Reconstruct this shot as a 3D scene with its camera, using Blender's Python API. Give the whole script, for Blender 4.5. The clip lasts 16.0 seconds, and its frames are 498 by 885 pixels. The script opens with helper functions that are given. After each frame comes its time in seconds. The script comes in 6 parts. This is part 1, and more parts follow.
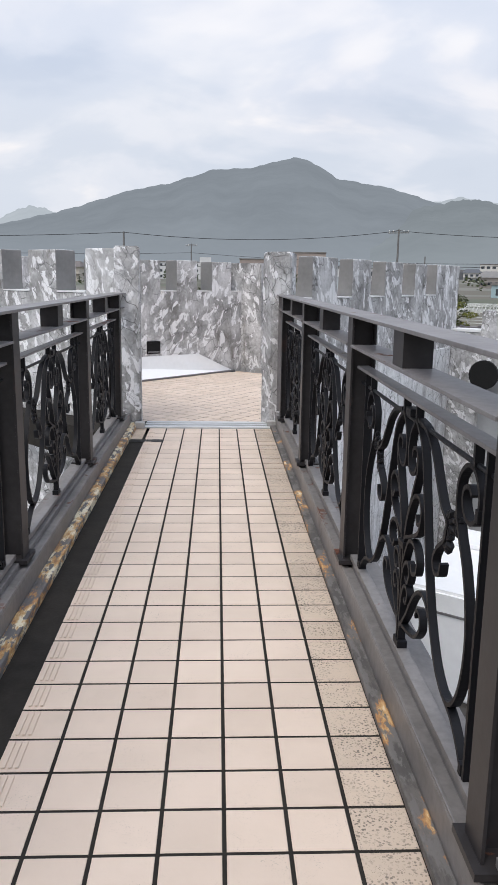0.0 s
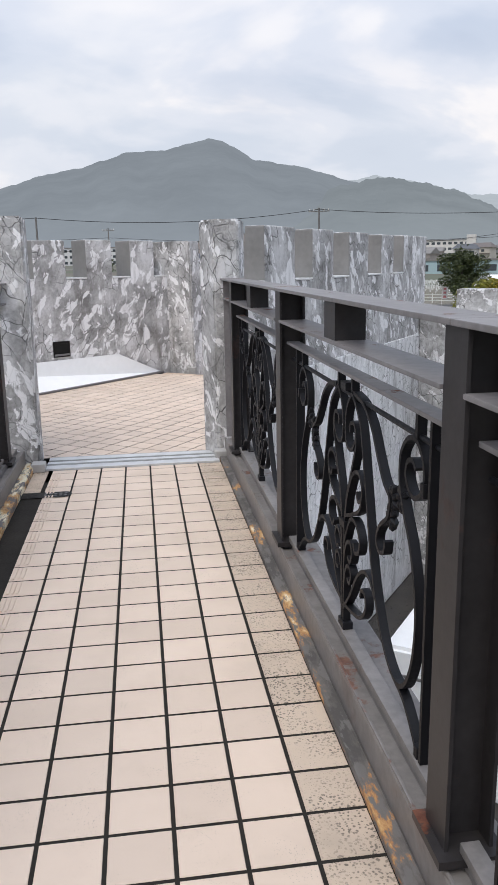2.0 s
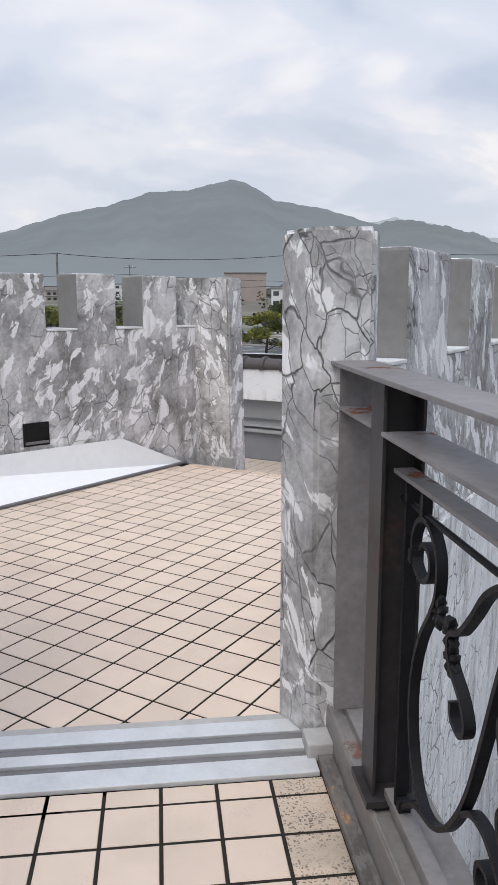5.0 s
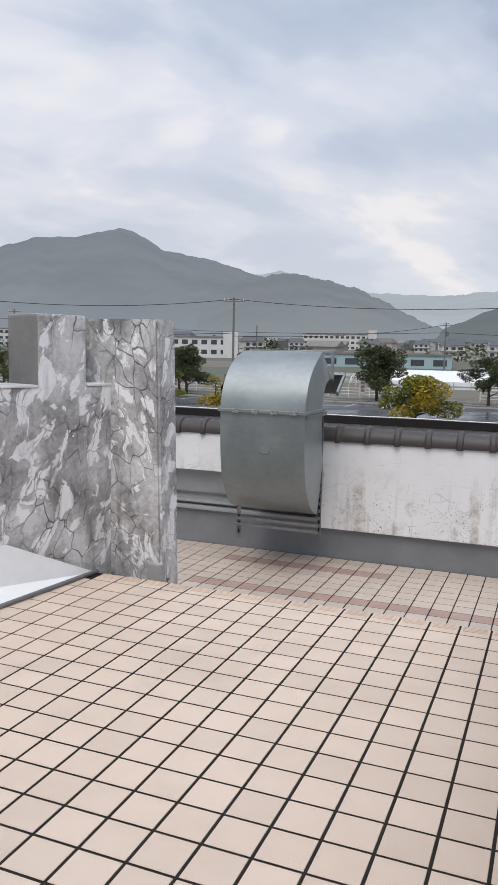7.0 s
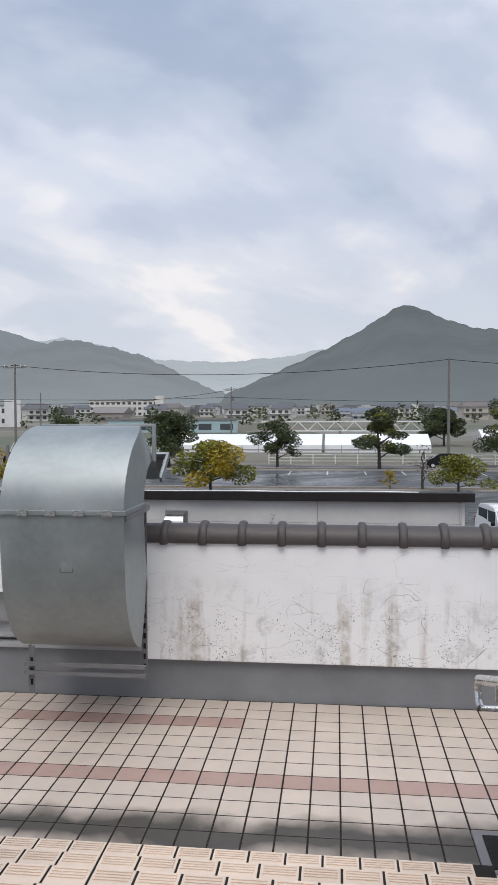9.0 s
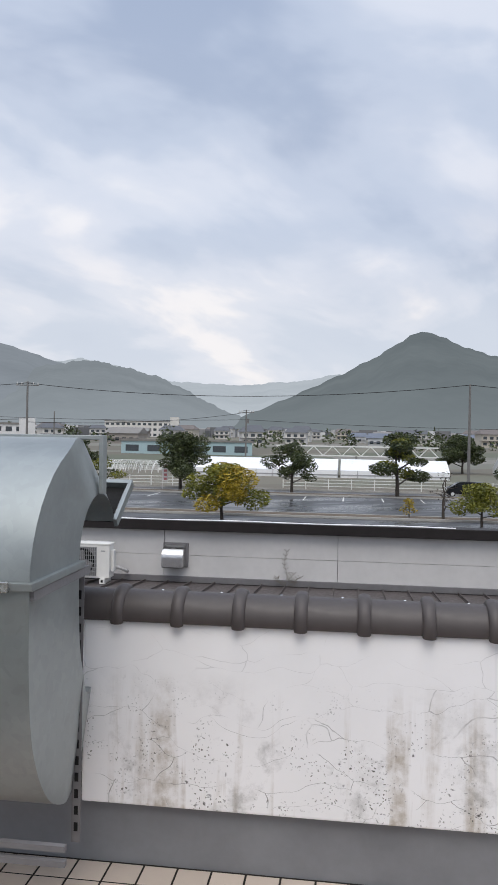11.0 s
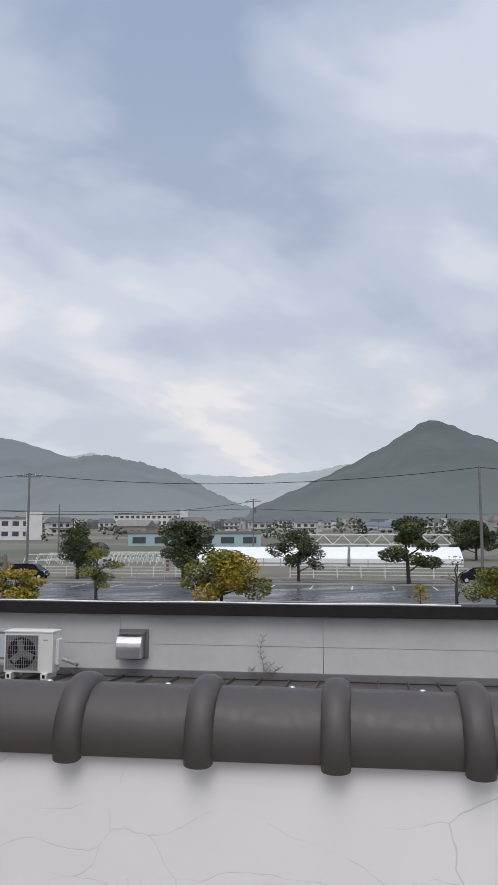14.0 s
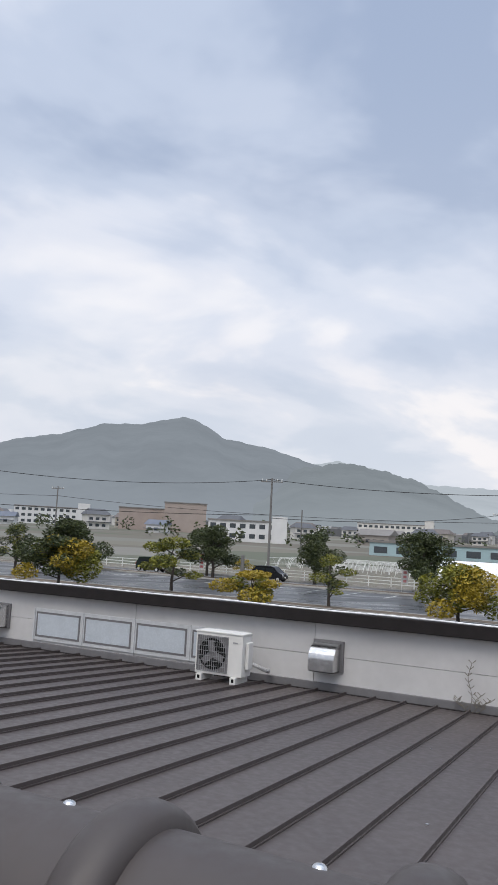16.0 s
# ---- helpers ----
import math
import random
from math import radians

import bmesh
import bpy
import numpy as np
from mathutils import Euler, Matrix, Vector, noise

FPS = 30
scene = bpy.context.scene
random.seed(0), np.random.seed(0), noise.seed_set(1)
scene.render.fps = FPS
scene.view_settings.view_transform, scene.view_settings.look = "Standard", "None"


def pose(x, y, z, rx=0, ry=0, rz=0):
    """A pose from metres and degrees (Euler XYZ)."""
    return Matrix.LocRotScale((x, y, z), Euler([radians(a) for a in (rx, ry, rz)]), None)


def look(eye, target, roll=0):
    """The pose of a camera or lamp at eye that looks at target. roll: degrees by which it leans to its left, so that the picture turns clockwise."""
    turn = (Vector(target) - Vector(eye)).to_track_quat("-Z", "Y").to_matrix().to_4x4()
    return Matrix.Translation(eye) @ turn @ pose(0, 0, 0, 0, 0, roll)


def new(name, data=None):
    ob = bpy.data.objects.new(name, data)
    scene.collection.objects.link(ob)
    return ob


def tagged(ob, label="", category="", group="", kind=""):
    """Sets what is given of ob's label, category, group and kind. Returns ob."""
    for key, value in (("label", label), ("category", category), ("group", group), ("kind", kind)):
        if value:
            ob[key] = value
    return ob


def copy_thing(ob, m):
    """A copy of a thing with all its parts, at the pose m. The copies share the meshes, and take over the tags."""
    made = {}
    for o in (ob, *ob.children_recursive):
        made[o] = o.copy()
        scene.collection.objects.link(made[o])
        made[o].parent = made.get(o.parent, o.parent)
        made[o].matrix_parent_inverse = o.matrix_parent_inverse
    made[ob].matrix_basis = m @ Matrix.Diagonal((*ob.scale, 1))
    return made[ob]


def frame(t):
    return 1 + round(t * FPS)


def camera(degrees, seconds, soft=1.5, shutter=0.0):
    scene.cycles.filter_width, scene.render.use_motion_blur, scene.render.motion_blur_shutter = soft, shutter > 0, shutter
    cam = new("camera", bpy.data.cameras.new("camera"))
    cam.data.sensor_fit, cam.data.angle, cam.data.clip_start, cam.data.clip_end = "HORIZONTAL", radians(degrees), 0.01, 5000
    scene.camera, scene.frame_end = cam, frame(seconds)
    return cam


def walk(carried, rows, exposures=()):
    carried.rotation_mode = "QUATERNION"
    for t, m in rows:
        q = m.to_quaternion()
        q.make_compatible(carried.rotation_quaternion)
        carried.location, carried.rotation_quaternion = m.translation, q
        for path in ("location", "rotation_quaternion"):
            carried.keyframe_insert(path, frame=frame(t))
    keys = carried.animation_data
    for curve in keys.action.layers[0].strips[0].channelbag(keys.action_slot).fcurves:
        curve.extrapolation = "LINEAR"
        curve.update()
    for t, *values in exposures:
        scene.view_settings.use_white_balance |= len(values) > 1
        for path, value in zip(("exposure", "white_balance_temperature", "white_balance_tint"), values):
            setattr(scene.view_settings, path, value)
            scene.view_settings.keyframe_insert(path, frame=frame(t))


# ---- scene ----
EXPOSURES = [(0.0, -0.05), (4.5, -0.10), (7.0, -0.22), (8.5, -0.18), (11.5, -0.12), (13.0, -0.14), (14.5, -0.34), (15.0, -0.22), (16.0, -0.10)]
cam = camera(35.79, 16.0)
# t, x, y, z, yaw, pitch, roll
PATH = [
    (0.0, -0.024, -6.671, 1.307, -2.47, -11.97, 0.83),
    (0.5, -0.027, -6.188, 1.268, -0.21, -13.79, -1.77),
    (1.0, -0.013, -5.713, 1.246, -2.67, -14.60, -1.68),
    (1.5, -0.017, -5.262, 1.266, -6.13, -13.96, -0.83),
    (2.0, -0.021, -4.806, 1.277, -7.82, -13.19, -1.02),
    (2.5, -0.002, -4.351, 1.291, -8.19, -12.79, -1.32),
    (3.0, -0.026, -3.871, 1.293, -8.18, -12.62, -1.53),
    (3.5, 0.002, -3.374, 1.312, -7.66, -12.46, -1.04),
    (4.0, -0.005, -2.851, 1.321, -6.95, -12.08, -0.69),
    (4.5, 0.031, -2.359, 1.334, -6.43, -11.33, -0.16),
    (7.0, -0.069, -0.159, 1.358, -14.97, -6.87, 1.11),
    (7.5, -0.018, 0.273, 1.368, -20.13, -6.10, 0.87),
    (8.0, 0.060, 0.720, 1.391, -24.42, -4.86, -0.03),
    (8.5, 0.154, 1.135, 1.389, -28.05, -3.22, -0.64),
    (9.0, 0.388, 1.730, 1.412, -30.50, -1.91, -0.19),
    (11.5, 1.774, 3.805, 1.343, -29.47, 0.20, 1.28),
    (12.0, 2.035, 4.023, 1.336, -32.71, 0.25, 1.16),
    (12.5, 2.302, 4.187, 1.218, -33.97, 0.51, 0.03),
    (13.0, 2.478, 4.367, 1.085, -32.75, 2.03, -0.56),
    (13.5, 2.699, 4.555, 1.022, -30.69, 4.29, -0.50),
    (14.0, 3.056, 4.835, 0.944, -28.55, 6.60, -0.04),
    (14.5, 3.438, 5.125, 0.898, -25.91, 6.69, -0.67),
    (15.0, 3.735, 5.298, 0.898, -18.97, 5.75, -0.95),
    (15.5, 4.016, 5.417, 0.894, -11.79, 7.13, 0.11),
    (16.0, 4.070, 5.513, 0.889, -10.30, 6.80, 3.03),
]
walk(cam, [(t, pose(x, y, z, 90 + pitch, 0, yaw) @ pose(0, 0, 0, 0, 0, roll)) for t, x, y, z, yaw, pitch, roll in PATH], EXPOSURES)

# ---- world, sun, sky ----
SUN_EL, SUN_AZ = 58.0, 215.0
world = bpy.data.worlds.new("overcast_sky")
scene.world = world
world.use_nodes = True
wt = world.node_tree
wt.nodes.clear()


def wmath(op, a, b=None):
    n = wt.nodes.new("ShaderNodeMath")
    n.operation = op
    for i, v in enumerate((a, b)):
        if v is None:
            continue
        if isinstance(v, (int, float)):
            n.inputs[i].default_value = v
        else:
            wt.links.new(v, n.inputs[i])
    return n.outputs[0]


sky = wt.nodes.new("ShaderNodeTexSky")
sky.sky_type = "NISHITA"
sky.sun_disc = False
sky.sun_elevation, sky.sun_rotation = radians(SUN_EL), radians(SUN_AZ)
coord = wt.nodes.new("ShaderNodeTexCoord")
sep = wt.nodes.new("ShaderNodeSeparateXYZ")
wt.links.new(coord.outputs["Generated"], sep.inputs[0])
zup = wmath("MAXIMUM", sep.outputs[2], 0.0)
den = wmath("ADD", zup, 0.42)
comb = wt.nodes.new("ShaderNodeCombineXYZ")
wt.links.new(wmath("DIVIDE", sep.outputs[0], den), comb.inputs[0])
wt.links.new(wmath("DIVIDE", sep.outputs[1], den), comb.inputs[1])


def wnoise(scale, detail, rough, dist, shift):
    mp = wt.nodes.new("ShaderNodeMapping")
    mp.inputs["Location"].default_value = shift
    mp.inputs["Rotation"].default_value = (0, 0, radians(-25))
    mp.inputs["Scale"].default_value = (0.8, 1.15, 1.0)
    wt.links.new(comb.outputs[0], mp.inputs[0])
    n = wt.nodes.new("ShaderNodeTexNoise")
    n.inputs["Scale"].default_value, n.inputs["Detail"].default_value = scale, detail
    n.inputs["Roughness"].default_value, n.inputs["Distortion"].default_value = rough, dist
    wt.links.new(mp.outputs[0], n.inputs["Vector"])
    return n.outputs[0]


def wramp(fac, stops):
    r = wt.nodes.new("ShaderNodeValToRGB")
    r.color_ramp.interpolation = "EASE"
    while len(r.color_ramp.elements) < len(stops):
        r.color_ramp.elements.new(0.5)
    for e, (p, c) in zip(r.color_ramp.elements, stops):
        e.position, e.color = p, (*c, 1)
    wt.links.new(fac, r.inputs[0])
    return r.outputs[0]


def wmix(fac, a, b, mode="MIX"):
    n = wt.nodes.new("ShaderNodeMix")
    n.data_type, n.blend_type = "RGBA", mode
    for s, v in ((n.inputs[0], fac), (n.inputs[6], a), (n.inputs[7], b)):
        if isinstance(v, (int, float)):
            s.default_value = v
        elif isinstance(v, tuple):
            s.default_value = (*v, 1)
        else:
            wt.links.new(v, s)
    return n.outputs[2]


big = wnoise(1.5, 5.0, 0.5, 0.25, (3.1, 1.7, 0.0))
fine = wnoise(3.2, 5.0, 0.5, 0.3, (7.7, 2.2, 0.0))
mixn = wmath("ADD", wmath("MULTIPLY", big, 0.66), wmath("MULTIPLY", fine, 0.34))
clouds = wramp(mixn, [(0.38, (0.38, 0.465, 0.64)), (0.46, (0.55, 0.63, 0.79)), (0.53, (0.72, 0.775, 0.90)), (0.62, (0.90, 0.915, 0.975))])
# towards the horizon the layer thins to an even pale grey with warm bright streaks
low = wramp(zup, [(0.0, (1, 1, 1)), (0.13, (0.85, 0.85, 0.85)), (0.30, (0.25, 0.25, 0.25)), (0.62, (0, 0, 0))])
streak = wramp(fine, [(0.42, (0.68, 0.725, 0.81)), (0.54, (0.78, 0.80, 0.865)), (0.64, (0.98, 0.94, 0.935))])
cover = wmix(low, clouds, streak)
# an overcast sky grows brighter towards the zenith
cover = wmix(1.0, cover, wramp(zup, [(0.0, (0.44, 0.44, 0.44)), (0.60, (0.45, 0.45, 0.45)), (1.0, (0.90, 0.90, 0.90))]), "MULTIPLY")
cover = wmix(1.0, cover, (2.5, 2.5, 2.5), "MULTIPLY")
thin = wmix(0.93, sky.outputs[0], cover)
bg = wt.nodes.new("ShaderNodeBackground")
bg.inputs["Strength"].default_value = 1.0
wt.links.new(thin, bg.inputs["Color"])
wout = wt.nodes.new("ShaderNodeOutputWorld")
wt.links.new(bg.outputs[0], wout.inputs[0])
# the clear sky behind the cloud layer is far brighter than the layer: bring it to scale
skyscale = wmix(1.0, sky.outputs[0], (0.08, 0.08, 0.08), "MULTIPLY")
wt.links.new(skyscale, thin.node.inputs[6])

sun_data = bpy.data.lights.new("sun", "SUN")
sun_data.energy, sun_data.angle, sun_data.color = 1.85, radians(40), (1.0, 0.93, 0.83)
sun = new("sun", sun_data)
_az, _el = radians(SUN_AZ), radians(SUN_EL)
sun.matrix_world = look((0, 0, 30), (-math.sin(_az) * math.cos(_el) * 10, -math.cos(_az) * math.cos(_el) * 10, 30 - math.sin(_el) * 10))

# ---- materials ----


class Mat:
    """Small builder for node materials."""

    def __init__(self, name, rough=0.6, metal=0.0, spec=0.5):
        self.m = bpy.data.materials.new(name)
        self.m.use_nodes = True
        self.t = self.m.node_tree
        self.b = self.t.nodes["Principled BSDF"]
        self.b.inputs["Roughness"].default_value = rough
        self.b.inputs["Metallic"].default_value = metal
        self.b.inputs["Specular IOR Level"].default_value = spec

    def n(self, kind):
        return self.t.nodes.new(kind)

    def put(self, sock, v):
        if isinstance(v, (int, float)):
            sock.default_value = (v, v, v, 1) if sock.type == "RGBA" else v
        elif isinstance(v, tuple):
            sock.default_value = (*v, 1) if len(v) == 3 and sock.type == "RGBA" else v
        else:
            self.t.links.new(v, sock)

    def pos(self, scale=(1, 1, 1), rot=(0, 0, 0), loc=(0, 0, 0), world_space=False):
        if world_space:
            g = self.n("ShaderNodeNewGeometry").outputs["Position"]
        else:
            g = self.n("ShaderNodeTexCoord").outputs["Object"]
        mp = self.n("ShaderNodeMapping")
        mp.inputs["Scale"].default_value = scale
        mp.inputs["Rotation"].default_value = rot
        mp.inputs["Location"].default_value = loc
        self.put(mp.inputs[0], g)
        return mp.outputs[0]

    def noise(self, vec, scale, detail=4.0, rough=0.55, dist=0.0):
        n = self.n("ShaderNodeTexNoise")
        for k, v in (("Scale", scale), ("Detail", detail), ("Roughness", rough), ("Distortion", dist)):
            n.inputs[k].default_value = v
        self.put(n.inputs["Vector"], vec)
        return n.outputs[0]

    def voro(self, vec, scale, feature="F1", rnd=1.0):
        n = self.n("ShaderNodeTexVoronoi")
        n.feature = feature
        n.inputs["Scale"].default_value = scale
        n.inputs["Randomness"].default_value = rnd
        self.put(n.inputs["Vector"], vec)
        return n

    def warp(self, vec, scale, amount):
        n = self.n("ShaderNodeTexNoise")
        n.inputs["Scale"].default_value = scale
        n.inputs["Detail"].default_value = 3.0
        self.put(n.inputs["Vector"], vec)
        sc = self.n("ShaderNodeVectorMath")
        sc.operation = "SCALE"
        self.put(sc.inputs[0], n.outputs[1])
        sc.inputs[3].default_value = amount
        ad = self.n("ShaderNodeVectorMath")
        ad.operation = "ADD"
        self.put(ad.inputs[0], vec)
        self.put(ad.inputs[1], sc.outputs[0])
        return ad.outputs[0]

    def ramp(self, fac, stops, ease="LINEAR"):
        r = self.n("ShaderNodeValToRGB")
        r.color_ramp.interpolation = ease
        while len(r.color_ramp.elements) < len(stops):
            r.color_ramp.elements.new(0.5)
        for e, (p, c) in zip(r.color_ramp.elements, stops):
            e.position = p
            e.color = (c, c, c, 1) if isinstance(c, (int, float)) else (*c, 1)
        self.put(r.inputs[0], fac)
        return r.outputs[0]

    def mix(self, fac, a, b, mode="MIX"):
        n = self.n("ShaderNodeMix")
        n.data_type, n.blend_type = "RGBA", mode
        self.put(n.inputs[0], fac)
        self.put(n.inputs[6], a)
        self.put(n.inputs[7], b)
        return n.outputs[2]

    def math(self, op, a, b=0.0):
        n = self.n("ShaderNodeMath")
        n.operation = op
        self.put(n.inputs[0], a)
        self.put(n.inputs[1], b)
        return n.outputs[0]

    def rnd(self):
        return self.n("ShaderNodeObjectInfo").outputs["Random"]

    def island(self):
        return self.n("ShaderNodeNewGeometry").outputs["Random Per Island"]

    def bump(self, height, strength=0.3, dist=0.01):
        n = self.n("ShaderNodeBump")
        n.inputs["Strength"].default_value = strength
        n.inputs["Distance"].default_value = dist
        self.put(n.inputs["Height"], height)
        self.put(self.b.inputs["Normal"], n.outputs[0])
        return self

    def color(self, c):
        self.put(self.b.inputs["Base Color"], c)
        return self

    def rough(self, r):
        self.put(self.b.inputs["Roughness"], r)
        return self


def simple(name, c, rough=0.6, metal=0.0, var=0.12, scale=6.0, bump=0.0):
    """A plain surface with mottling at two scales."""
    k = Mat(name, rough, metal, 0.18 if max(c) < 0.04 else 0.5)
    p = k.pos()
    a = k.noise(p, scale, 5.0)
    b = k.noise(p, scale * 9, 3.0)
    f = k.math("ADD", k.math("MULTIPLY", a, 0.7), k.math("MULTIPLY", b, 0.3))
    lo = tuple(x * (1 - var) for x in c)
    hi = tuple(min(1.0, x * (1 + var)) for x in c)
    k.color(k.ramp(f, [(0.3, lo), (0.7, hi)]))
    k.rough(k.ramp(b, [(0.3, max(0.02, rough - 0.1)), (0.7, min(1.0, rough + 0.1))]))
    if bump:
        k.bump(b, bump, 0.004)
    return k.m


def marble_plaster(name="marble_plaster", pale=0.0, streaks=0.0):
    """Painted stucco in imitation of marble: grey ground, white flakes, dark curved joints, grime."""
    k = Mat(name, 0.75)
    p = k.pos(rot=(radians(24), radians(24), 0))
    w = k.warp(k.warp(p, 2.2, 0.22), 9.0, 0.045)
    st = k.n("ShaderNodeMapping")
    st.inputs["Scale"].default_value = (1.9, 1.9, 0.80)
    k.put(st.inputs[0], w)
    edge = k.voro(st.outputs[0], 5.6, "DISTANCE_TO_EDGE").outputs["Distance"]
    edge2 = k.voro(st.outputs[0], 11.0, "DISTANCE_TO_EDGE").outputs["Distance"]
    n1 = k.noise(w, 3.4, 6.0, 0.65)
    n2 = k.noise(k.pos(), 34.0, 5.0, 0.65)
    grey = k.ramp(k.math("ADD", k.math("MULTIPLY", n1, 0.75), k.math("MULTIPLY", n2, 0.25)), [(0.36, (0.20, 0.195, 0.19)), (0.48, (0.40, 0.395, 0.395)), (0.60, (0.64, 0.635, 0.64))])
    if pale:
        grey = k.mix(pale, grey, (0.78, 0.78, 0.785))
    fv = k.n("ShaderNodeMapping")
    fv.inputs["Scale"].default_value = (2.0, 2.0, 0.85)
    k.put(fv.inputs[0], w)
    fl = k.ramp(k.noise(fv.outputs[0], 5.6, 4.0, 0.55, 0.5), [(0.545, 0.0), (0.575, 1.0)])
    c = k.mix(k.math("MULTIPLY", fl, 0.9), grey, (0.88, 0.875, 0.885))
    joint = k.math("MULTIPLY", k.ramp(edge, [(0.0, 1.0), (0.012, 0.75), (0.026, 0.0)]), k.ramp(k.noise(w, 2.6, 3.0), [(0.40, 0.1), (0.55, 1.0)]))
    joint2 = k.math("MULTIPLY", k.ramp(edge2, [(0.0, 1.0), (0.02, 0.0)]), k.ramp(k.noise(k.pos(loc=(3, 1, 2)), 3.0, 3.0), [(0.48, 0.0), (0.60, 0.8)]))
    jj = k.math("MAXIMUM", joint, joint2)
    c = k.mix(k.math("MULTIPLY", jj, 0.85), c, (0.05, 0.048, 0.046))
    gr = k.noise(k.pos(scale=(5, 5, 0.8)), 1.3, 6.0, 0.7)
    c = k.mix(k.math("MULTIPLY", k.ramp(gr, [(0.52, 0.0), (0.70, 1.0)]), 0.62), c, (0.13, 0.115, 0.10))
    if streaks:
        rv = k.noise(k.warp(k.pos(scale=(16, 16, 0.9)), 1.5, 0.5), 1.0, 4.0, 0.6)
        c = k.mix(k.math("MULTIPLY", k.ramp(rv, [(0.565, 0.0), (0.585, 1.0), (0.605, 0.0)]), streaks), c, (0.10, 0.098, 0.095))
    k.color(c)
    k.bump(k.math("SUBTRACT", k.math("MULTIPLY", n2, 0.35), jj), 0.6, 0.012)
    return k.m


def white_plaster():
    """White coating with curved hairline cracks, brown runs and clusters of mould specks."""
    k = Mat("white_plaster", 0.6)
    p = k.pos()
    n1 = k.noise(p, 2.2, 4.0)
    n2 = k.noise(p, 45.0, 3.0)
    c = k.ramp(n1, [(0.3, (0.84, 0.835, 0.84)), (0.7, (0.90, 0.895, 0.90))])
    sepz = k.n("ShaderNodeSeparateXYZ")
    k.put(sepz.inputs[0], p)
    lowz = k.ramp(k.math("ADD", sepz.outputs[2], 0.55), [(0.40, 1.0), (0.76, 0.0)])
    # brown runs, narrow and broken
    rn = k.noise(k.pos(scale=(6.5, 6.5, 0.45)), 1.0, 5.0, 0.6, 0.3)
    mott = k.ramp(k.noise(k.pos(loc=(1, 3, 2)), 9.0, 5.0, 0.7), [(0.38, 0.15), (0.62, 1.0)])
    drip = k.math("MULTIPLY", k.math("MULTIPLY", k.ramp(rn, [(0.50, 0.0), (0.61, 1.0)]), lowz), mott)
    c = k.mix(k.math("MULTIPLY", drip, 0.75), c, (0.36, 0.30, 0.22))
    # grey mould around the cracks
    w = k.warp(p, 2.4, 0.25)
    patch = k.math("MULTIPLY", k.math("MULTIPLY", k.ramp(k.noise(w, 3.6, 6.0, 0.7), [(0.52, 0.0), (0.64, 1.0)]), lowz), mott)
    c = k.mix(k.math("MULTIPLY", patch, 0.6), c, (0.33, 0.325, 0.31))
    # long arching cracks
    ar = k.n("ShaderNodeMapping")
    ar.inputs["Rotation"].default_value = (0, radians(52), 0)
    ar.inputs["Scale"].default_value = (0.55, 0.3, 1.5)
    k.put(ar.inputs[0], k.warp(k.warp(p, 1.5, 0.5), 7.0, 0.05))
    ed = k.voro(ar.outputs[0], 4.4, "DISTANCE_TO_EDGE").outputs["Distance"]
    brk = k.ramp(k.noise(k.pos(loc=(4, 4, 4)), 4.2, 4.0), [(0.44, 0.0), (0.58, 1.0)])
    ck = k.math("MULTIPLY", k.ramp(ed, [(0.0, 1.0), (0.0025, 0.8), (0.0065, 0.0)]), brk)
    c = k.mix(k.math("MULTIPLY", ck, k.math("ADD", k.math("MULTIPLY", lowz, 0.65), 0.30)), c, (0.14, 0.13, 0.12))
    # specks in clusters, of mixed size
    sp = k.voro(k.warp(p, 24.0, 0.05), 58.0).outputs["Distance"]
    sp2 = k.voro(k.warp(p, 11.0, 0.08), 23.0).outputs["Distance"]
    near = k.ramp(k.noise(k.pos(loc=(2, 7, 1)), 4.6, 5.0, 0.65), [(0.50, 0.0), (0.60, 1.0)])
    rare = k.ramp(k.noise(k.pos(loc=(6, 2, 9)), 6.5, 4.0, 0.6), [(0.60, 0.0), (0.66, 1.0)])
    spots = k.math("MAXIMUM", k.math("MULTIPLY", k.ramp(sp, [(0.17, 1.0), (0.30, 0.0)]), near), k.math("MULTIPLY", k.ramp(sp2, [(0.12, 1.0), (0.24, 0.0)]), rare))
    c = k.mix(k.math("MULTIPLY", spots, lowz), c, (0.08, 0.075, 0.07))
    k.color(c)
    k.bump(k.math("SUBTRACT", k.math("MULTIPLY", n2, 0.12), k.math("MULTIPLY", ck, 0.4)), 0.25, 0.004)
    return k.m


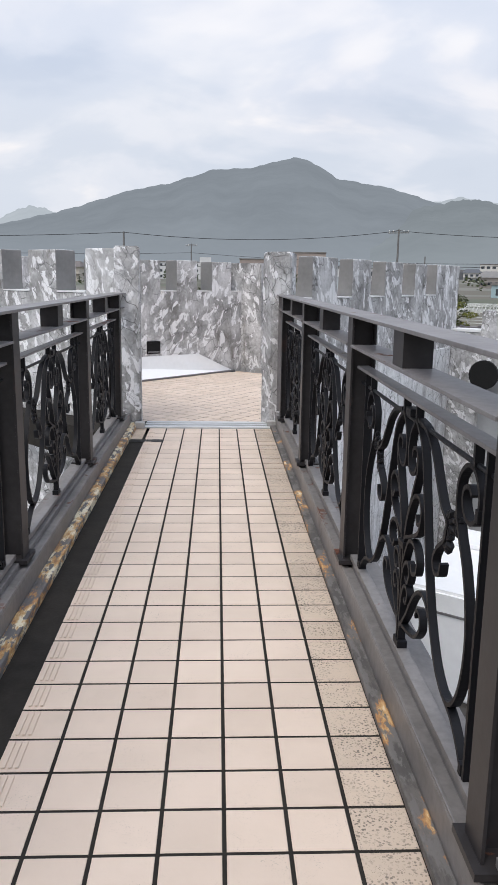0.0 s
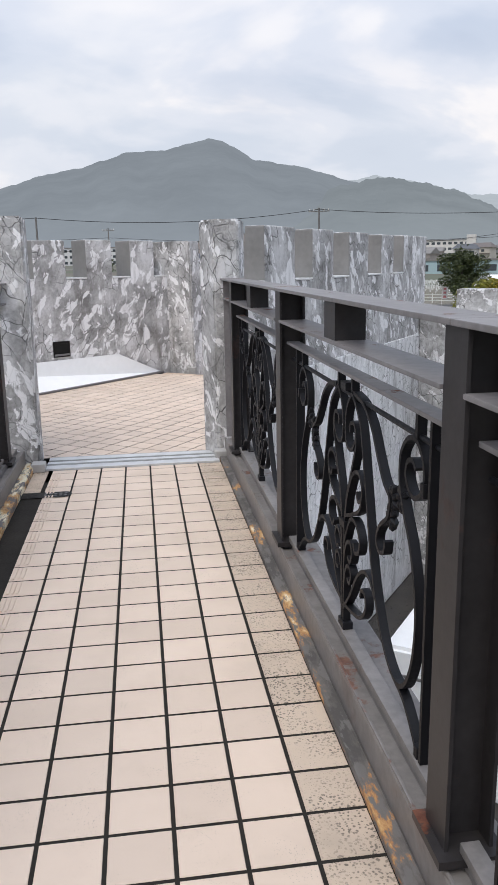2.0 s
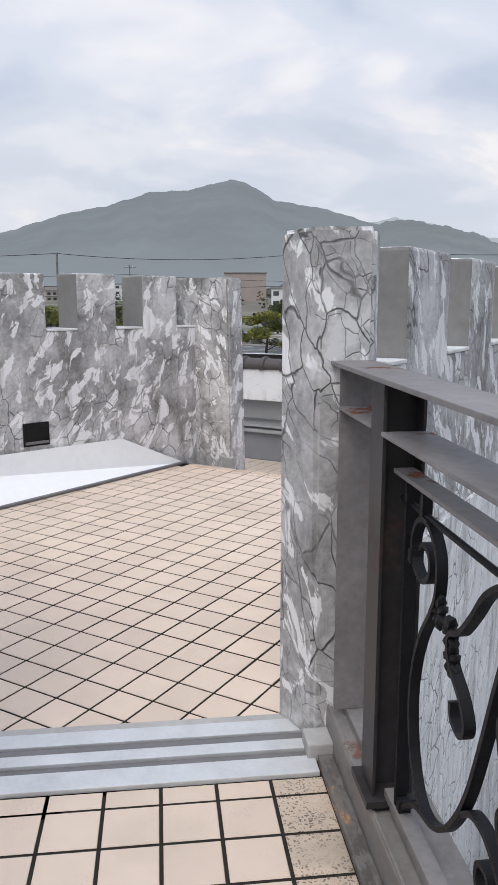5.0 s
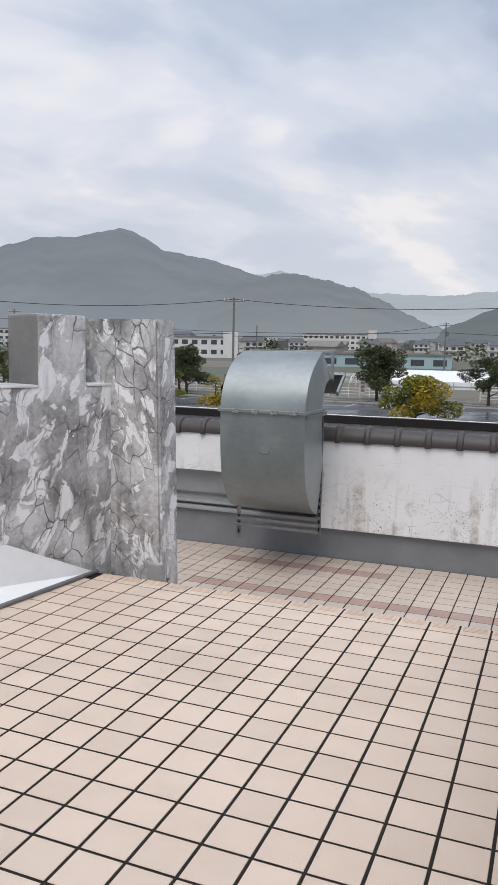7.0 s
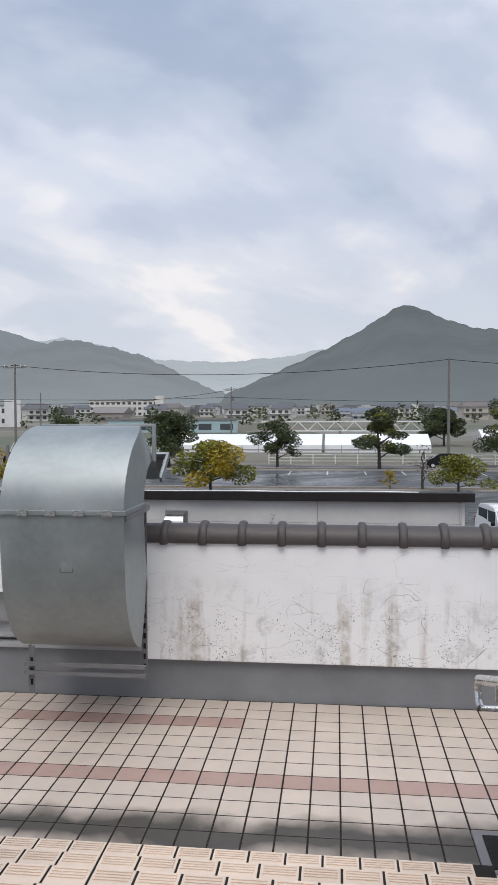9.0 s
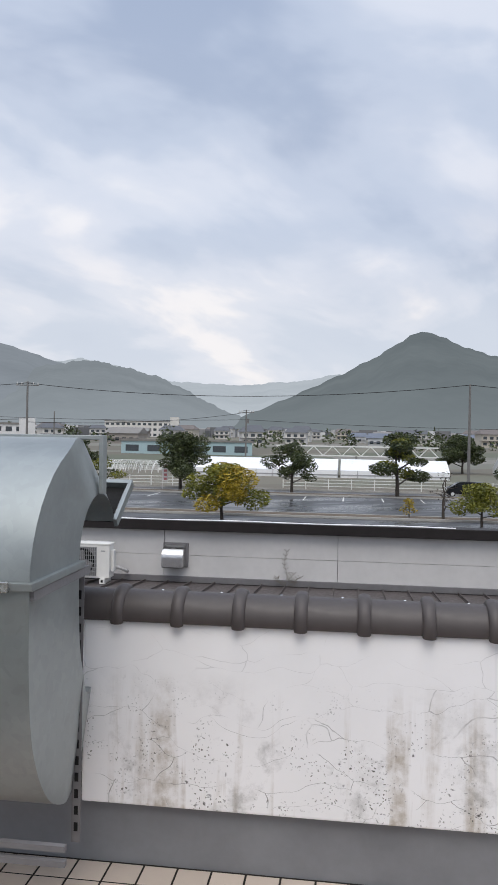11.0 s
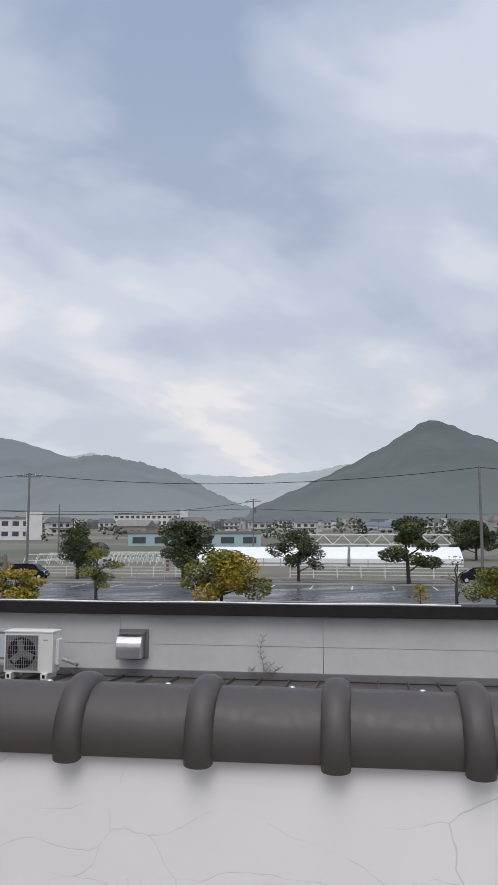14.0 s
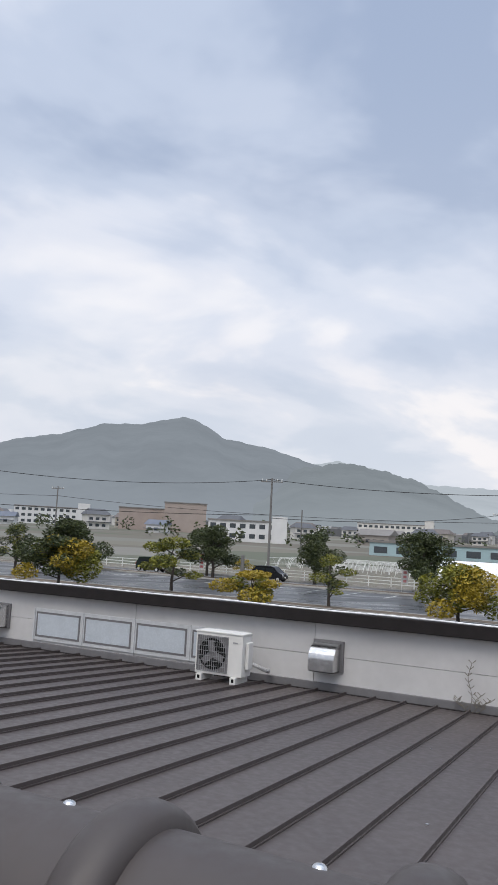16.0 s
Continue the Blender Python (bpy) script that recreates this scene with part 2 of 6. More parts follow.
def tile_mat(name, c, dirty=0.5, island=False, wet=False, specks=0.0):
    """Matt stoneware: fired speckle, wear, a slight change from piece to piece."""
    k = Mat(name, 0.55)
    p = k.pos(world_space=True)
    r = k.island() if island else k.rnd()
    a = k.noise(p, 3.0, 4.0)
    b = k.noise(p, 70.0, 3.0)
    base = k.mix(r, tuple(x * 0.93 for x in c), tuple(min(1, x * 1.05) for x in c))
    base = k.mix(k.math("MULTIPLY", k.ramp(a, [(0.38, 0.0), (0.68, 1.0)]), 0.22), base, tuple(x * 0.66 for x in c))
    sp = k.voro(p, 190.0).outputs["Distance"]
    spk = k.math("MULTIPLY", k.ramp(sp, [(0.14, 1.0), (0.24, 0.0)]), k.ramp(k.noise(p, 6.5, 3.0), [(0.50 - 0.22 * specks, 0.0), (0.66 - 0.16 * specks, 1.0)]))
    base = k.mix(k.math("MULTIPLY", spk, 0.75), base, (0.16, 0.14, 0.11))
    st = k.ramp(k.noise(k.pos(world_space=True, loc=(5, 2, 0)), 1.3, 5.0, 0.65), [(0.56, 0.0), (0.74, 1.0)])
    base = k.mix(k.math("MULTIPLY", st, 0.35 * dirty), base, (0.22, 0.19, 0.15))
    if specks:
        mould = k.voro(k.warp(p, 30.0, 0.02), 110.0).outputs["Distance"]
        thick = k.ramp(k.noise(k.pos(world_space=True, loc=(1, 8, 0)), 5.0, 5.0, 0.65), [(0.40, 0.0), (0.56, 1.0)])
        base = k.mix(k.math("MULTIPLY", k.math("MULTIPLY", k.ramp(mould, [(0.26, 1.0), (0.44, 0.0)]), thick), 0.9 * specks), base, (0.035, 0.03, 0.025))
    if wet:
        # black wet algae in a ragged band along the foot of the steps
        g = k.n("ShaderNodeNewGeometry").outputs["Position"]
        mp = k.n("ShaderNodeMapping")
        mp.vector_type = "TEXTURE"
        mp.inputs["Location"].default_value = (1.508, 3.344, 0)
        mp.inputs["Rotation"].default_value = (0, 0, radians(-36.938))
        k.put(mp.inputs[0], g)
        sx = k.n("ShaderNodeSeparateXYZ")
        k.put(sx.inputs[0], k.warp(k.warp(mp.outputs[0], 1.6, 0.5), 7.0, 0.12))
        band = k.ramp(k.math("ABSOLUTE", k.math("SUBTRACT", sx.outputs[1], 2.34)), [(0.06, 1.0), (0.24, 0.0)])
        run = k.ramp(k.math("ABSOLUTE", k.math("ADD", sx.outputs[0], 0.75)), [(1.0, 1.0), (1.6, 0.0)])
        base = k.mix(k.math("MULTIPLY", k.math("MULTIPLY", band, run), 0.92), base, (0.03, 0.028, 0.024))
    k.color(base)
    k.rough(k.ramp(a, [(0.35, 0.42), (0.7, 0.68)]))
    k.bump(b, 0.15, 0.002)
    return k.m


def worn_steel(name, c, rust=0.5, up=True):
    """Dark paint on steel, flaking to rust where it lies flat."""
    k = Mat(name, 0.42, spec=0.2)
    p = k.pos(world_space=True)
    a = k.noise(p, 4.0, 5.0, 0.6)
    b = k.noise(p, 38.0, 4.0)
    base = k.ramp(k.math("ADD", k.math("MULTIPLY", a, 0.6), k.math("MULTIPLY", b, 0.4)), [(0.3, tuple(x * 0.7 for x in c)), (0.7, tuple(x * 1.35 for x in c))])
    fac = k.ramp(k.noise(k.pos(world_space=True, loc=(3, 1, 5)), 3.4, 6.0, 0.68), [(0.60, 0.0), (0.64, 1.0)])
    if up:
        nz = k.n("ShaderNodeSeparateXYZ")
        k.put(nz.inputs[0], k.n("ShaderNodeNewGeometry").outputs["Normal"])
        fac = k.math("MULTIPLY", fac, k.ramp(nz.outputs[2], [(0.5, 0.15), (0.9, 1.0)]))
    fac = k.math("MULTIPLY", fac, rust)
    rc = k.ramp(b, [(0.3, (0.10, 0.035, 0.022)), (0.7, (0.24, 0.10, 0.06))])
    k.color(k.mix(fac, base, rc))
    k.rough(k.mix(fac, 0.40, 0.85))
    k.bump(k.math("ADD", k.math("MULTIPLY", b, 0.4), fac), 0.2, 0.003)
    return k.m


def rust_edge(name, bare):
    """Concrete edging with flaked cream and orange paint over rust."""
    k = Mat(name, 0.8)
    p = k.pos(world_space=True, scale=(3, 1, 3))
    a = k.noise(p, 2.6, 6.0, 0.7)
    b = k.noise(p, 11.0, 5.0, 0.65)
    c = k.ramp(a, [(bare - 0.14, (0.08, 0.074, 0.07)), (bare - 0.03, (0.15, 0.135, 0.125)), (bare, (0.40, 0.20, 0.08)), (bare + 0.05, (0.58, 0.37, 0.16)), (bare + 0.10, (0.78, 0.70, 0.52))])
    c = k.mix(k.ramp(b, [(0.5, 0.0), (0.56, 1.0)]), c, (0.15, 0.14, 0.135))
    k.color(c)
    k.bump(k.math("ADD", a, b), 0.5, 0.008)
    return k.m


def galvanised():
    k = Mat("galvanised_sheet", 0.42, 0.75)
    p = k.pos()
    a = k.noise(p, 2.0, 4.0)
    v = k.n("ShaderNodeSeparateColor")
    k.put(v.inputs[0], k.voro(p, 26.0).outputs["Color"])
    c = k.ramp(k.math("ADD", k.math("MULTIPLY", a, 0.92), k.math("MULTIPLY", v.outputs[0], 0.08)), [(0.3, (0.26, 0.285, 0.285)), (0.7, (0.38, 0.41, 0.41))])
    st = k.ramp(k.noise(k.pos(scale=(1.2, 1.2, 5)), 1.4, 4.0), [(0.55, 0.0), (0.75, 1.0)])
    k.color(k.mix(k.math("MULTIPLY", st, 0.35), c, (0.25, 0.24, 0.22)))
    k.rough(k.ramp(a, [(0.3, 0.38), (0.7, 0.55)]))
    return k.m


def leafy(name, dark, light):
    k = Mat(name, 0.6)
    p = k.pos(world_space=True)
    c = k.ramp(k.noise(p, 1.5, 3.0), [(0.35, dark), (0.65, light)])
    c = k.mix(k.math("MULTIPLY", k.island(), 0.5), c, tuple(x * 0.55 for x in dark))
    k.color(c)
    return k.m


def asphalt_mat():
    k = Mat("wet_asphalt", 0.4)
    p = k.pos(world_space=True)
    a = k.noise(k.pos(world_space=True, scale=(0.16, 0.6, 1), rot=(0, 0, radians(37))), 0.5, 5.0, 0.6)
    b = k.noise(p, 9.0, 4.0)
    k.color(k.mix(k.math("MULTIPLY", b, 0.4), k.ramp(a, [(0.35, (0.035, 0.037, 0.04)), (0.7, (0.075, 0.077, 0.08))]), (0.06, 0.06, 0.06)))
    k.rough(k.ramp(a, [(0.42, 0.22), (0.58, 0.6)]))
    return k.m


def field_mat():
    k = Mat("fields", 0.9)
    p = k.pos(world_space=True)
    v = k.n("ShaderNodeSeparateColor")
    k.put(v.inputs[0], k.voro(k.pos(world_space=True, scale=(0.012, 0.03, 1), rot=(0, 0, radians(37))), 1.0).outputs["Color"])
    c = k.ramp(v.outputs[0], [(0.2, (0.12, 0.105, 0.08)), (0.5, (0.17, 0.155, 0.12)), (0.75, (0.08, 0.095, 0.06)), (0.95, (0.20, 0.19, 0.17))])
    k.color(k.mix(k.math("MULTIPLY", k.noise(p, 0.2, 5.0), 0.5), c, (0.12, 0.12, 0.09)))
    return k.m


def hazed_hill_mat(name, near, far_c, glow):
    """Wooded slopes of the backdrop: mist and daylight painted as emission colour, paler towards the foot."""
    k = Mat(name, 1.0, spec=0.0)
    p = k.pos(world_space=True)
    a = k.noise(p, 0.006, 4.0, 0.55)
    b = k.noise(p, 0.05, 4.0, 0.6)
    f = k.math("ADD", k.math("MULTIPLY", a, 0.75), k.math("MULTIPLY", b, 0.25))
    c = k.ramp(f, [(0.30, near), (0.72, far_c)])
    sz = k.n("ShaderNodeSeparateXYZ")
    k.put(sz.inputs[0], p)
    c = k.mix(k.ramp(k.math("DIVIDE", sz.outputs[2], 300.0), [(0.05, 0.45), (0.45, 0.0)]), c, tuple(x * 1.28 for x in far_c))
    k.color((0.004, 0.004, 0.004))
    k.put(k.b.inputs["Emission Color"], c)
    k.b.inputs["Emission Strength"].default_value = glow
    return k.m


M_MARBLE = marble_plaster()
M_WHITE = white_plaster()
M_TILE = tile_mat("floor_tile", (0.70, 0.565, 0.46))
M_TILE_J = tile_mat("floor_tile_far", (0.70, 0.565, 0.46), island=True)
M_TILE_DIRTY = tile_mat("floor_tile_grimy", (0.60, 0.48, 0.375), 2.0, specks=0.85)
M_PINK = tile_mat("pink_tile", (0.42, 0.285, 0.24))
M_TILE_LOW = tile_mat("lower_tile", (0.57, 0.48, 0.405), 0.9, wet=True)
M_GROUT = simple("grout", (0.026, 0.023, 0.02), 0.9, var=0.3, scale=10, bump=0.3)
M_WELLFLOOR = simple("dark_brown_floor", (0.045, 0.04, 0.035), 0.35, var=0.4, scale=5)
M_STEEL = worn_steel("dark_painted_steel", (0.034, 0.031, 0.032), 0.85)
M_STEEL_UP = worn_steel("weathered_rail_steel", (0.19, 0.178, 0.178), 1.0)
M_BASE = worn_steel("weathered_base_steel", (0.19, 0.178, 0.172), 0.75)
M_IRON = simple("wrought_iron", (0.009, 0.009, 0.011), 0.5, var=0.3, scale=14)
M_RUST = rust_edge("flaked_edge", 0.575)
M_RUST_HEAVY = rust_edge("rusted_edge", 0.44)
M_BLACK = simple("black_channel", (0.010, 0.0095, 0.0095), 0.5, var=0.3)
M_ALU = simple("aluminium_sill", (0.62, 0.63, 0.64), 0.42, 0.3, 0.15, 8)
M_CONC = simple("pale_concrete", (0.42, 0.41, 0.40), 0.85, var=0.2, scale=4, bump=0.3)
M_LIME = marble_plaster("limewashed_stucco", 0.93, 0.45)
# plain grey for merlon ends, with the gap's shade included in the tone
M_REVEAL_SHADE = simple("shaded_reveal_plaster", (0.24, 0.235, 0.23), 0.85, var=0.25, scale=3, bump=0.3)
M_SILLPAINT = simple("white_sill_paint", (0.70, 0.70, 0.70), 0.6, var=0.18, scale=5)
M_SHEET = simple("white_sheet_metal", (0.86, 0.865, 0.87), 0.4, var=0.06, scale=2)
M_GREYWALL = simple("grey_painted_plinth", (0.20, 0.205, 0.22), 0.7, var=0.14, scale=3)
M_CAP = simple("dark_glazed_cap_tile", (0.060, 0.050, 0.048), 0.5, var=0.16, scale=5)
M_ROOF = simple("dark_brown_roof_sheet", (0.072, 0.059, 0.056), 0.5, var=0.14, scale=1.6)
M_GALV = galvanised()
M_STAINLESS = simple("stainless_steel", (0.62, 0.62, 0.62), 0.24, 1.0, 0.08)
M_FACADE = simple("light_grey_siding", (0.55, 0.54, 0.535), 0.7, var=0.1, scale=0.9)
M_FASCIA = simple("black_brown_fascia", (0.022, 0.019, 0.019), 0.5, var=0.2)
M_TRIMGREY = simple("grey_flashing", (0.16, 0.155, 0.16), 0.5, var=0.15)
M_ACWHITE = simple("ivory_casing", (0.70, 0.69, 0.66), 0.45, var=0.05)
# near-black for openings modelled solid: their inner shade is put into the colour
M_DARK = simple("near_black", (0.012, 0.012, 0.012), 0.7, var=0.2)
M_PANE = simple("frosted_pane", (0.50, 0.54, 0.58), 0.25, var=0.06)
M_GLASSD = simple("dark_window_glass", (0.02, 0.024, 0.028), 0.08, var=0.1)
M_GREYMETAL = simple("grey_metal_panel", (0.33, 0.335, 0.34), 0.5, var=0.1, scale=3)

# ---- builders ----
TX, TY, TURN = 1.508, 3.344, 36.938
UVM = pose(TX, TY, 0, 0, 0, -TURN)          # terrace axes: u along the cap wall, v towards it


def box_bm(bm, x0, x1, y0, y1, z0, z1, bevel=0.0):
    r = bmesh.ops.create_cube(bm, size=1.0)
    vs = r["verts"]
    for v in vs:
        v.co = Vector((x0 + (v.co.x + 0.5) * (x1 - x0), y0 + (v.co.y + 0.5) * (y1 - y0), z0 + (v.co.z + 0.5) * (z1 - z0)))
    if bevel > 0:
        es = list({e for v in vs for e in v.link_edges})
        bmesh.ops.bevel(bm, geom=es, offset=bevel, segments=2, affect="EDGES", profile=0.6)
    return vs


def box(x0, x1, y0, y1, z0, z1, bevel=0.0):
    bm = bmesh.new()
    box_bm(bm, x0, x1, y0, y1, z0, z1, bevel)
    return bm


def cyl_bm(bm, p0, p1, r0, r1=None, seg=12, caps=True):
    r1 = r0 if r1 is None else r1
    p0, p1 = Vector(p0), Vector(p1)
    d = p1 - p0
    m = Matrix.Translation((p0 + p1) / 2) @ d.to_track_quat("Z", "Y").to_matrix().to_4x4()
    bmesh.ops.create_cone(bm, cap_ends=caps, segments=seg, radius1=r0, radius2=r1, depth=d.length, matrix=m)


def cyl(p0, p1, r0, r1=None, seg=12):
    bm = bmesh.new()
    cyl_bm(bm, p0, p1, r0, r1, seg)
    return bm


def mesh_of(name, bm, mat, smooth=False):
    bmesh.ops.recalc_face_normals(bm, faces=bm.faces)
    me = bpy.data.meshes.new(name)
    bm.to_mesh(me)
    bm.free()
    me.materials.append(mat)
    if smooth:
        for p in me.polygons:
            p.use_smooth = True
        me.set_sharp_from_angle(angle=radians(38))
    return me


def solo(name, bm, mat, label="", category="", group="", kind="", m=None, smooth=False):
    ob = new(name, mesh_of(name, bm, mat, smooth))
    if m is not None:
        ob.matrix_world = m
    return tagged(ob, label, category, group, kind)


def thing(name, label="", category="", group="", kind="", m=None):
    ob = new(name)
    ob.empty_display_size = 0.1
    if m is not None:
        ob.matrix_world = m
    return tagged(ob, label, category, group, kind)


def part(name, bm, mat, parent, label="", smooth=False, m=None):
    ob = new(name, mesh_of(name, bm, mat, smooth))
    ob.parent = parent
    if m is not None:
        ob.matrix_basis = m
    return tagged(ob, label)


def shared(name, me, parent, loc, rot=0.0):
    ob = new(name, me)
    ob.parent = parent
    ob.matrix_basis = Matrix.Translation(loc) @ Matrix.Rotation(rot, 4, "Z")
    return ob


def sweep(points, half_w, half_t, closed=False):
    """A flat bar bent along points in the y-z plane; half_w across x, half_t in the bend's plane."""
    bm = bmesh.new()
    n = len(points)
    rings = []
    for i, (y, z) in enumerate(points):
        a = points[max(0, i - 1)]
        b = points[min(n - 1, i + 1)]
        ty, tz = b[0] - a[0], b[1] - a[1]
        ln = math.hypot(ty, tz) or 1.0
        ny, nz = -tz / ln * half_t, ty / ln * half_t
        rings.append([bm.verts.new((sx * half_w, y + k * ny, z + k * nz)) for sx, k in ((-1, -1), (1, -1), (1, 1), (-1, 1))])
    for r0, r1 in zip(rings, rings[1:]):
        for j in range(4):
            bm.faces.new((r0[j], r0[(j + 1) % 4], r1[(j + 1) % 4], r1[j]))
    bm.faces.new(rings[0][::-1])
    bm.faces.new(rings[-1])
    return bm


def smooth_line(pts, per=7):
    """Catmull-Rom through pts."""
    out = []
    q = [pts[0]] + list(pts) + [pts[-1]]
    for i in range(1, len(q) - 2):
        p0, p1, p2, p3 = q[i - 1], q[i], q[i + 1], q[i + 2]
        for s in range(per):
            t = s / per
            out.append(tuple(0.5 * (2 * p1[k] + (p2[k] - p0[k]) * t + (2 * p0[k] - 5 * p1[k] + 4 * p2[k] - p3[k]) * t * t + (3 * p1[k] - p0[k] - 3 * p2[k] + p3[k]) * t ** 3) for k in (0, 1)))
    out.append(tuple(pts[-1]))
    return out


def curl(cy, cz, r0, r1, a0, a1, n=18):
    return [(cy + (r0 + (r1 - r0) * i / n) * math.cos(radians(a0 + (a1 - a0) * i / n)), cz + (r0 + (r1 - r0) * i / n) * math.sin(radians(a0 + (a1 - a0) * i / n))) for i in range(n + 1)]


def prism(poly, z0, z1):
    """An upright prism over a plan polygon."""
    bm = bmesh.new()
    lo = [bm.verts.new((x, y, z0)) for x, y in poly]
    hi = [bm.verts.new((x, y, z1)) for x, y in poly]
    bm.faces.new(lo[::-1])
    bm.faces.new(hi)
    for i in range(len(poly)):
        j = (i + 1) % len(poly)
        bm.faces.new((lo[i], lo[j], hi[j], hi[i]))
    return bm

# ---- bridge ----
P = 0.155
bridge = solo("bridge_deck", box(-1.0, 0.70, -8.6, 0.40, -0.30, -0.002), M_GROUT, "dark jointed deck of a narrow tiled footbridge", "bridge deck", kind="structure")


def tile_mesh(name, w, d, mat, ribs=0, along="x", h=0.010, gap=0.0105):
    """One floor tile with softened edges, centred on its cell; ribs: raised lines on its front half."""
    bm = bmesh.new()
    x0, x1, y0, y1 = -w / 2 + gap / 2, w / 2 - gap / 2, -d / 2 + gap / 2, d / 2 - gap / 2
    c = 0.0016
    rings = []
    for z, k in ((-h, 0), (-c, 0), (0, c)):
        rings.append([bm.verts.new((x, y, z)) for x, y in ((x0 + k, y0 + k), (x1 - k, y0 + k), (x1 - k, y1 - k), (x0 + k, y1 - k))])
    for a, b in zip(rings, rings[1:]):
        for i in range(4):
            bm.faces.new((a[i], a[(i + 1) % 4], b[(i + 1) % 4], b[i]))
    bm.faces.new(rings[-1])
    for r in range(ribs):
        if along == "x":
            yy = y1 - 0.018 - r * 0.018
            box_bm(bm, x0 + 0.012, x1 - 0.012, yy - 0.0045, yy + 0.0045, 0.0, 0.0045)
        else:
            xx = x0 + 0.018 + r * 0.018
            box_bm(bm, xx - 0.0045, xx + 0.0045, y0 + 0.012, y1 - 0.012, 0.0, 0.0045)
    return mesh_of(name, bm, mat)


# parapet, pillar and wall builder
def cren_wall(name, p0, p1, thick, merlons, top, sill, z0, label, flip=1, batter=0.0):
    """A plastered wall from p0 to p1 on the terrace plan, with upright merlons at the given runs."""
    a, b = Vector(p0), Vector(p1)
    ln = (b - a).length
    m = UVM @ Matrix.Translation((a.x, a.y, 0)) @ Matrix.Rotation(math.atan2(b.y - a.y, b.x - a.x), 4, "Z")
    w = thing(name, label, "parapet", kind="structure", m=m)
    t0, t1 = (0.0, thick) if flip > 0 else (-thick, 0.0)
    part("wall_body", box(0, ln, t0, t1, z0, sill, 0.012), M_MARBLE, w)
    runs = sorted(merlons)
    for s0, s1 in runs:
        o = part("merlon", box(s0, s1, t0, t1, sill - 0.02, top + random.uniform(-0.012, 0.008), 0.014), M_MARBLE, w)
        # end faces: unmarbled and coloured darker for the shade between merlons
        o.data.materials.append(M_REVEAL_SHADE)
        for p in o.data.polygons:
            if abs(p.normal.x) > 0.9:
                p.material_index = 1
    edges = [0.0] + [v for r in runs for v in r] + [ln]
    for s0, s1 in zip(edges[::2], edges[1::2]):
        if s1 - s0 > 0.08:
            part("sill", box(s0 + 0.004, s1 - 0.004, t0 - 0.006, t1 + 0.006, sill + 0.001, sill + 0.016, 0.004), M_SILLPAINT, w, "white painted sill")
    for o in w.children if batter else ():
        for v in o.data.vertices:
            if v.co.y > thick * 0.6:
                v.co.y -= batter * max(0.0, v.co.z + 0.3)
    return w


cren_wall("parapet_east", (1.08, -2.65), (1.08, 1.45), 0.26,
          [(0.15, 0.65), (0.97, 1.40), (1.75, 2.23), (2.59, 2.96), (3.28, 4.10)], 1.52, 1.13, -4.0,
          "grey and white marbled stucco parapet with tall merlons", 1, 0.055)
cren_wall("parapet_south", (-2.9, -3.85), (-0.10, -3.85), 0.25,
          [(0.03, 0.42), (0.81, 1.20), (1.59, 1.98), (2.37, 2.75)], 1.56, 1.16, -4.0,
          "grey and white marbled stucco parapet beside the bridge", 1)
cren_wall("parapet_west", (-1.66, 0.36), (-2.98, -3.52), 0.30,
          [(0.27, 0.60), (0.84, 1.17), (1.42, 1.80), (2.05, 2.38), (2.62, 2.95), (3.20, 3.53)], 1.535, 1.125, -4.0,
          "grey and white marbled stucco parapet with narrow crenels", -1)
pier = thing("parapet_pier", "battered marbled stucco pier at the head of the steps", "pier", kind="structure", m=UVM)
bm = prism([(-1.98, 0.275), (-1.315, 0.275), (-1.315, 0.50), (-1.98, 0.50)], -0.82, 1.525)
for v in bm.verts:
    if v.co.z > 1 and v.co.x > -1.4:
        v.co.x -= 0.055
bmesh.ops.bevel(bm, geom=list(bm.edges), offset=0.014, segments=2, affect="EDGES")
part("pier_body", bm, M_MARBLE, pier)
part("pier_foot", box(-1.42, -1.325, 0.255, 0.30, -0.80, 0.06, 0.01), M_CONC, pier, "pale cement foot")
for nm, poly, top in (("gate_pillar", [(0.462, 0.245), (0.625, 0.245), (0.69, 0.44), (0.386, 0.43)], 1.545),
                      ("gate_pillar", [(-0.91, 0.14), (-0.695, 0.14), (-0.715, 0.46), (-0.91, 0.46)], 1.57)):
    g_ = thing(nm, "tall marbled stucco gate pillar where the bridge meets the terrace", "pillar", "gate pillars", "structure")
    bm = prism(poly, -0.4, top)
    bmesh.ops.bevel(bm, geom=list(bm.edges), offset=0.012, segments=2, affect="EDGES")
    part("shaft", bm, M_MARBLE, g_)
    cx = sum(p[0] for p in poly) / 4
    bm = bmesh.new()
    box_bm(bm, poly[0][0] - 0.03 if poly[0][0] > 0 else poly[1][0] - 0.05, poly[0][0] + 0.05 if poly[0][0] > 0 else poly[1][0] + 0.035, poly[0][1] - 0.10, poly[0][1] - 0.005, 0.0, 0.055, 0.006)
    part("foot_block", bm, M_CONC, g_, "chipped cream cement block")

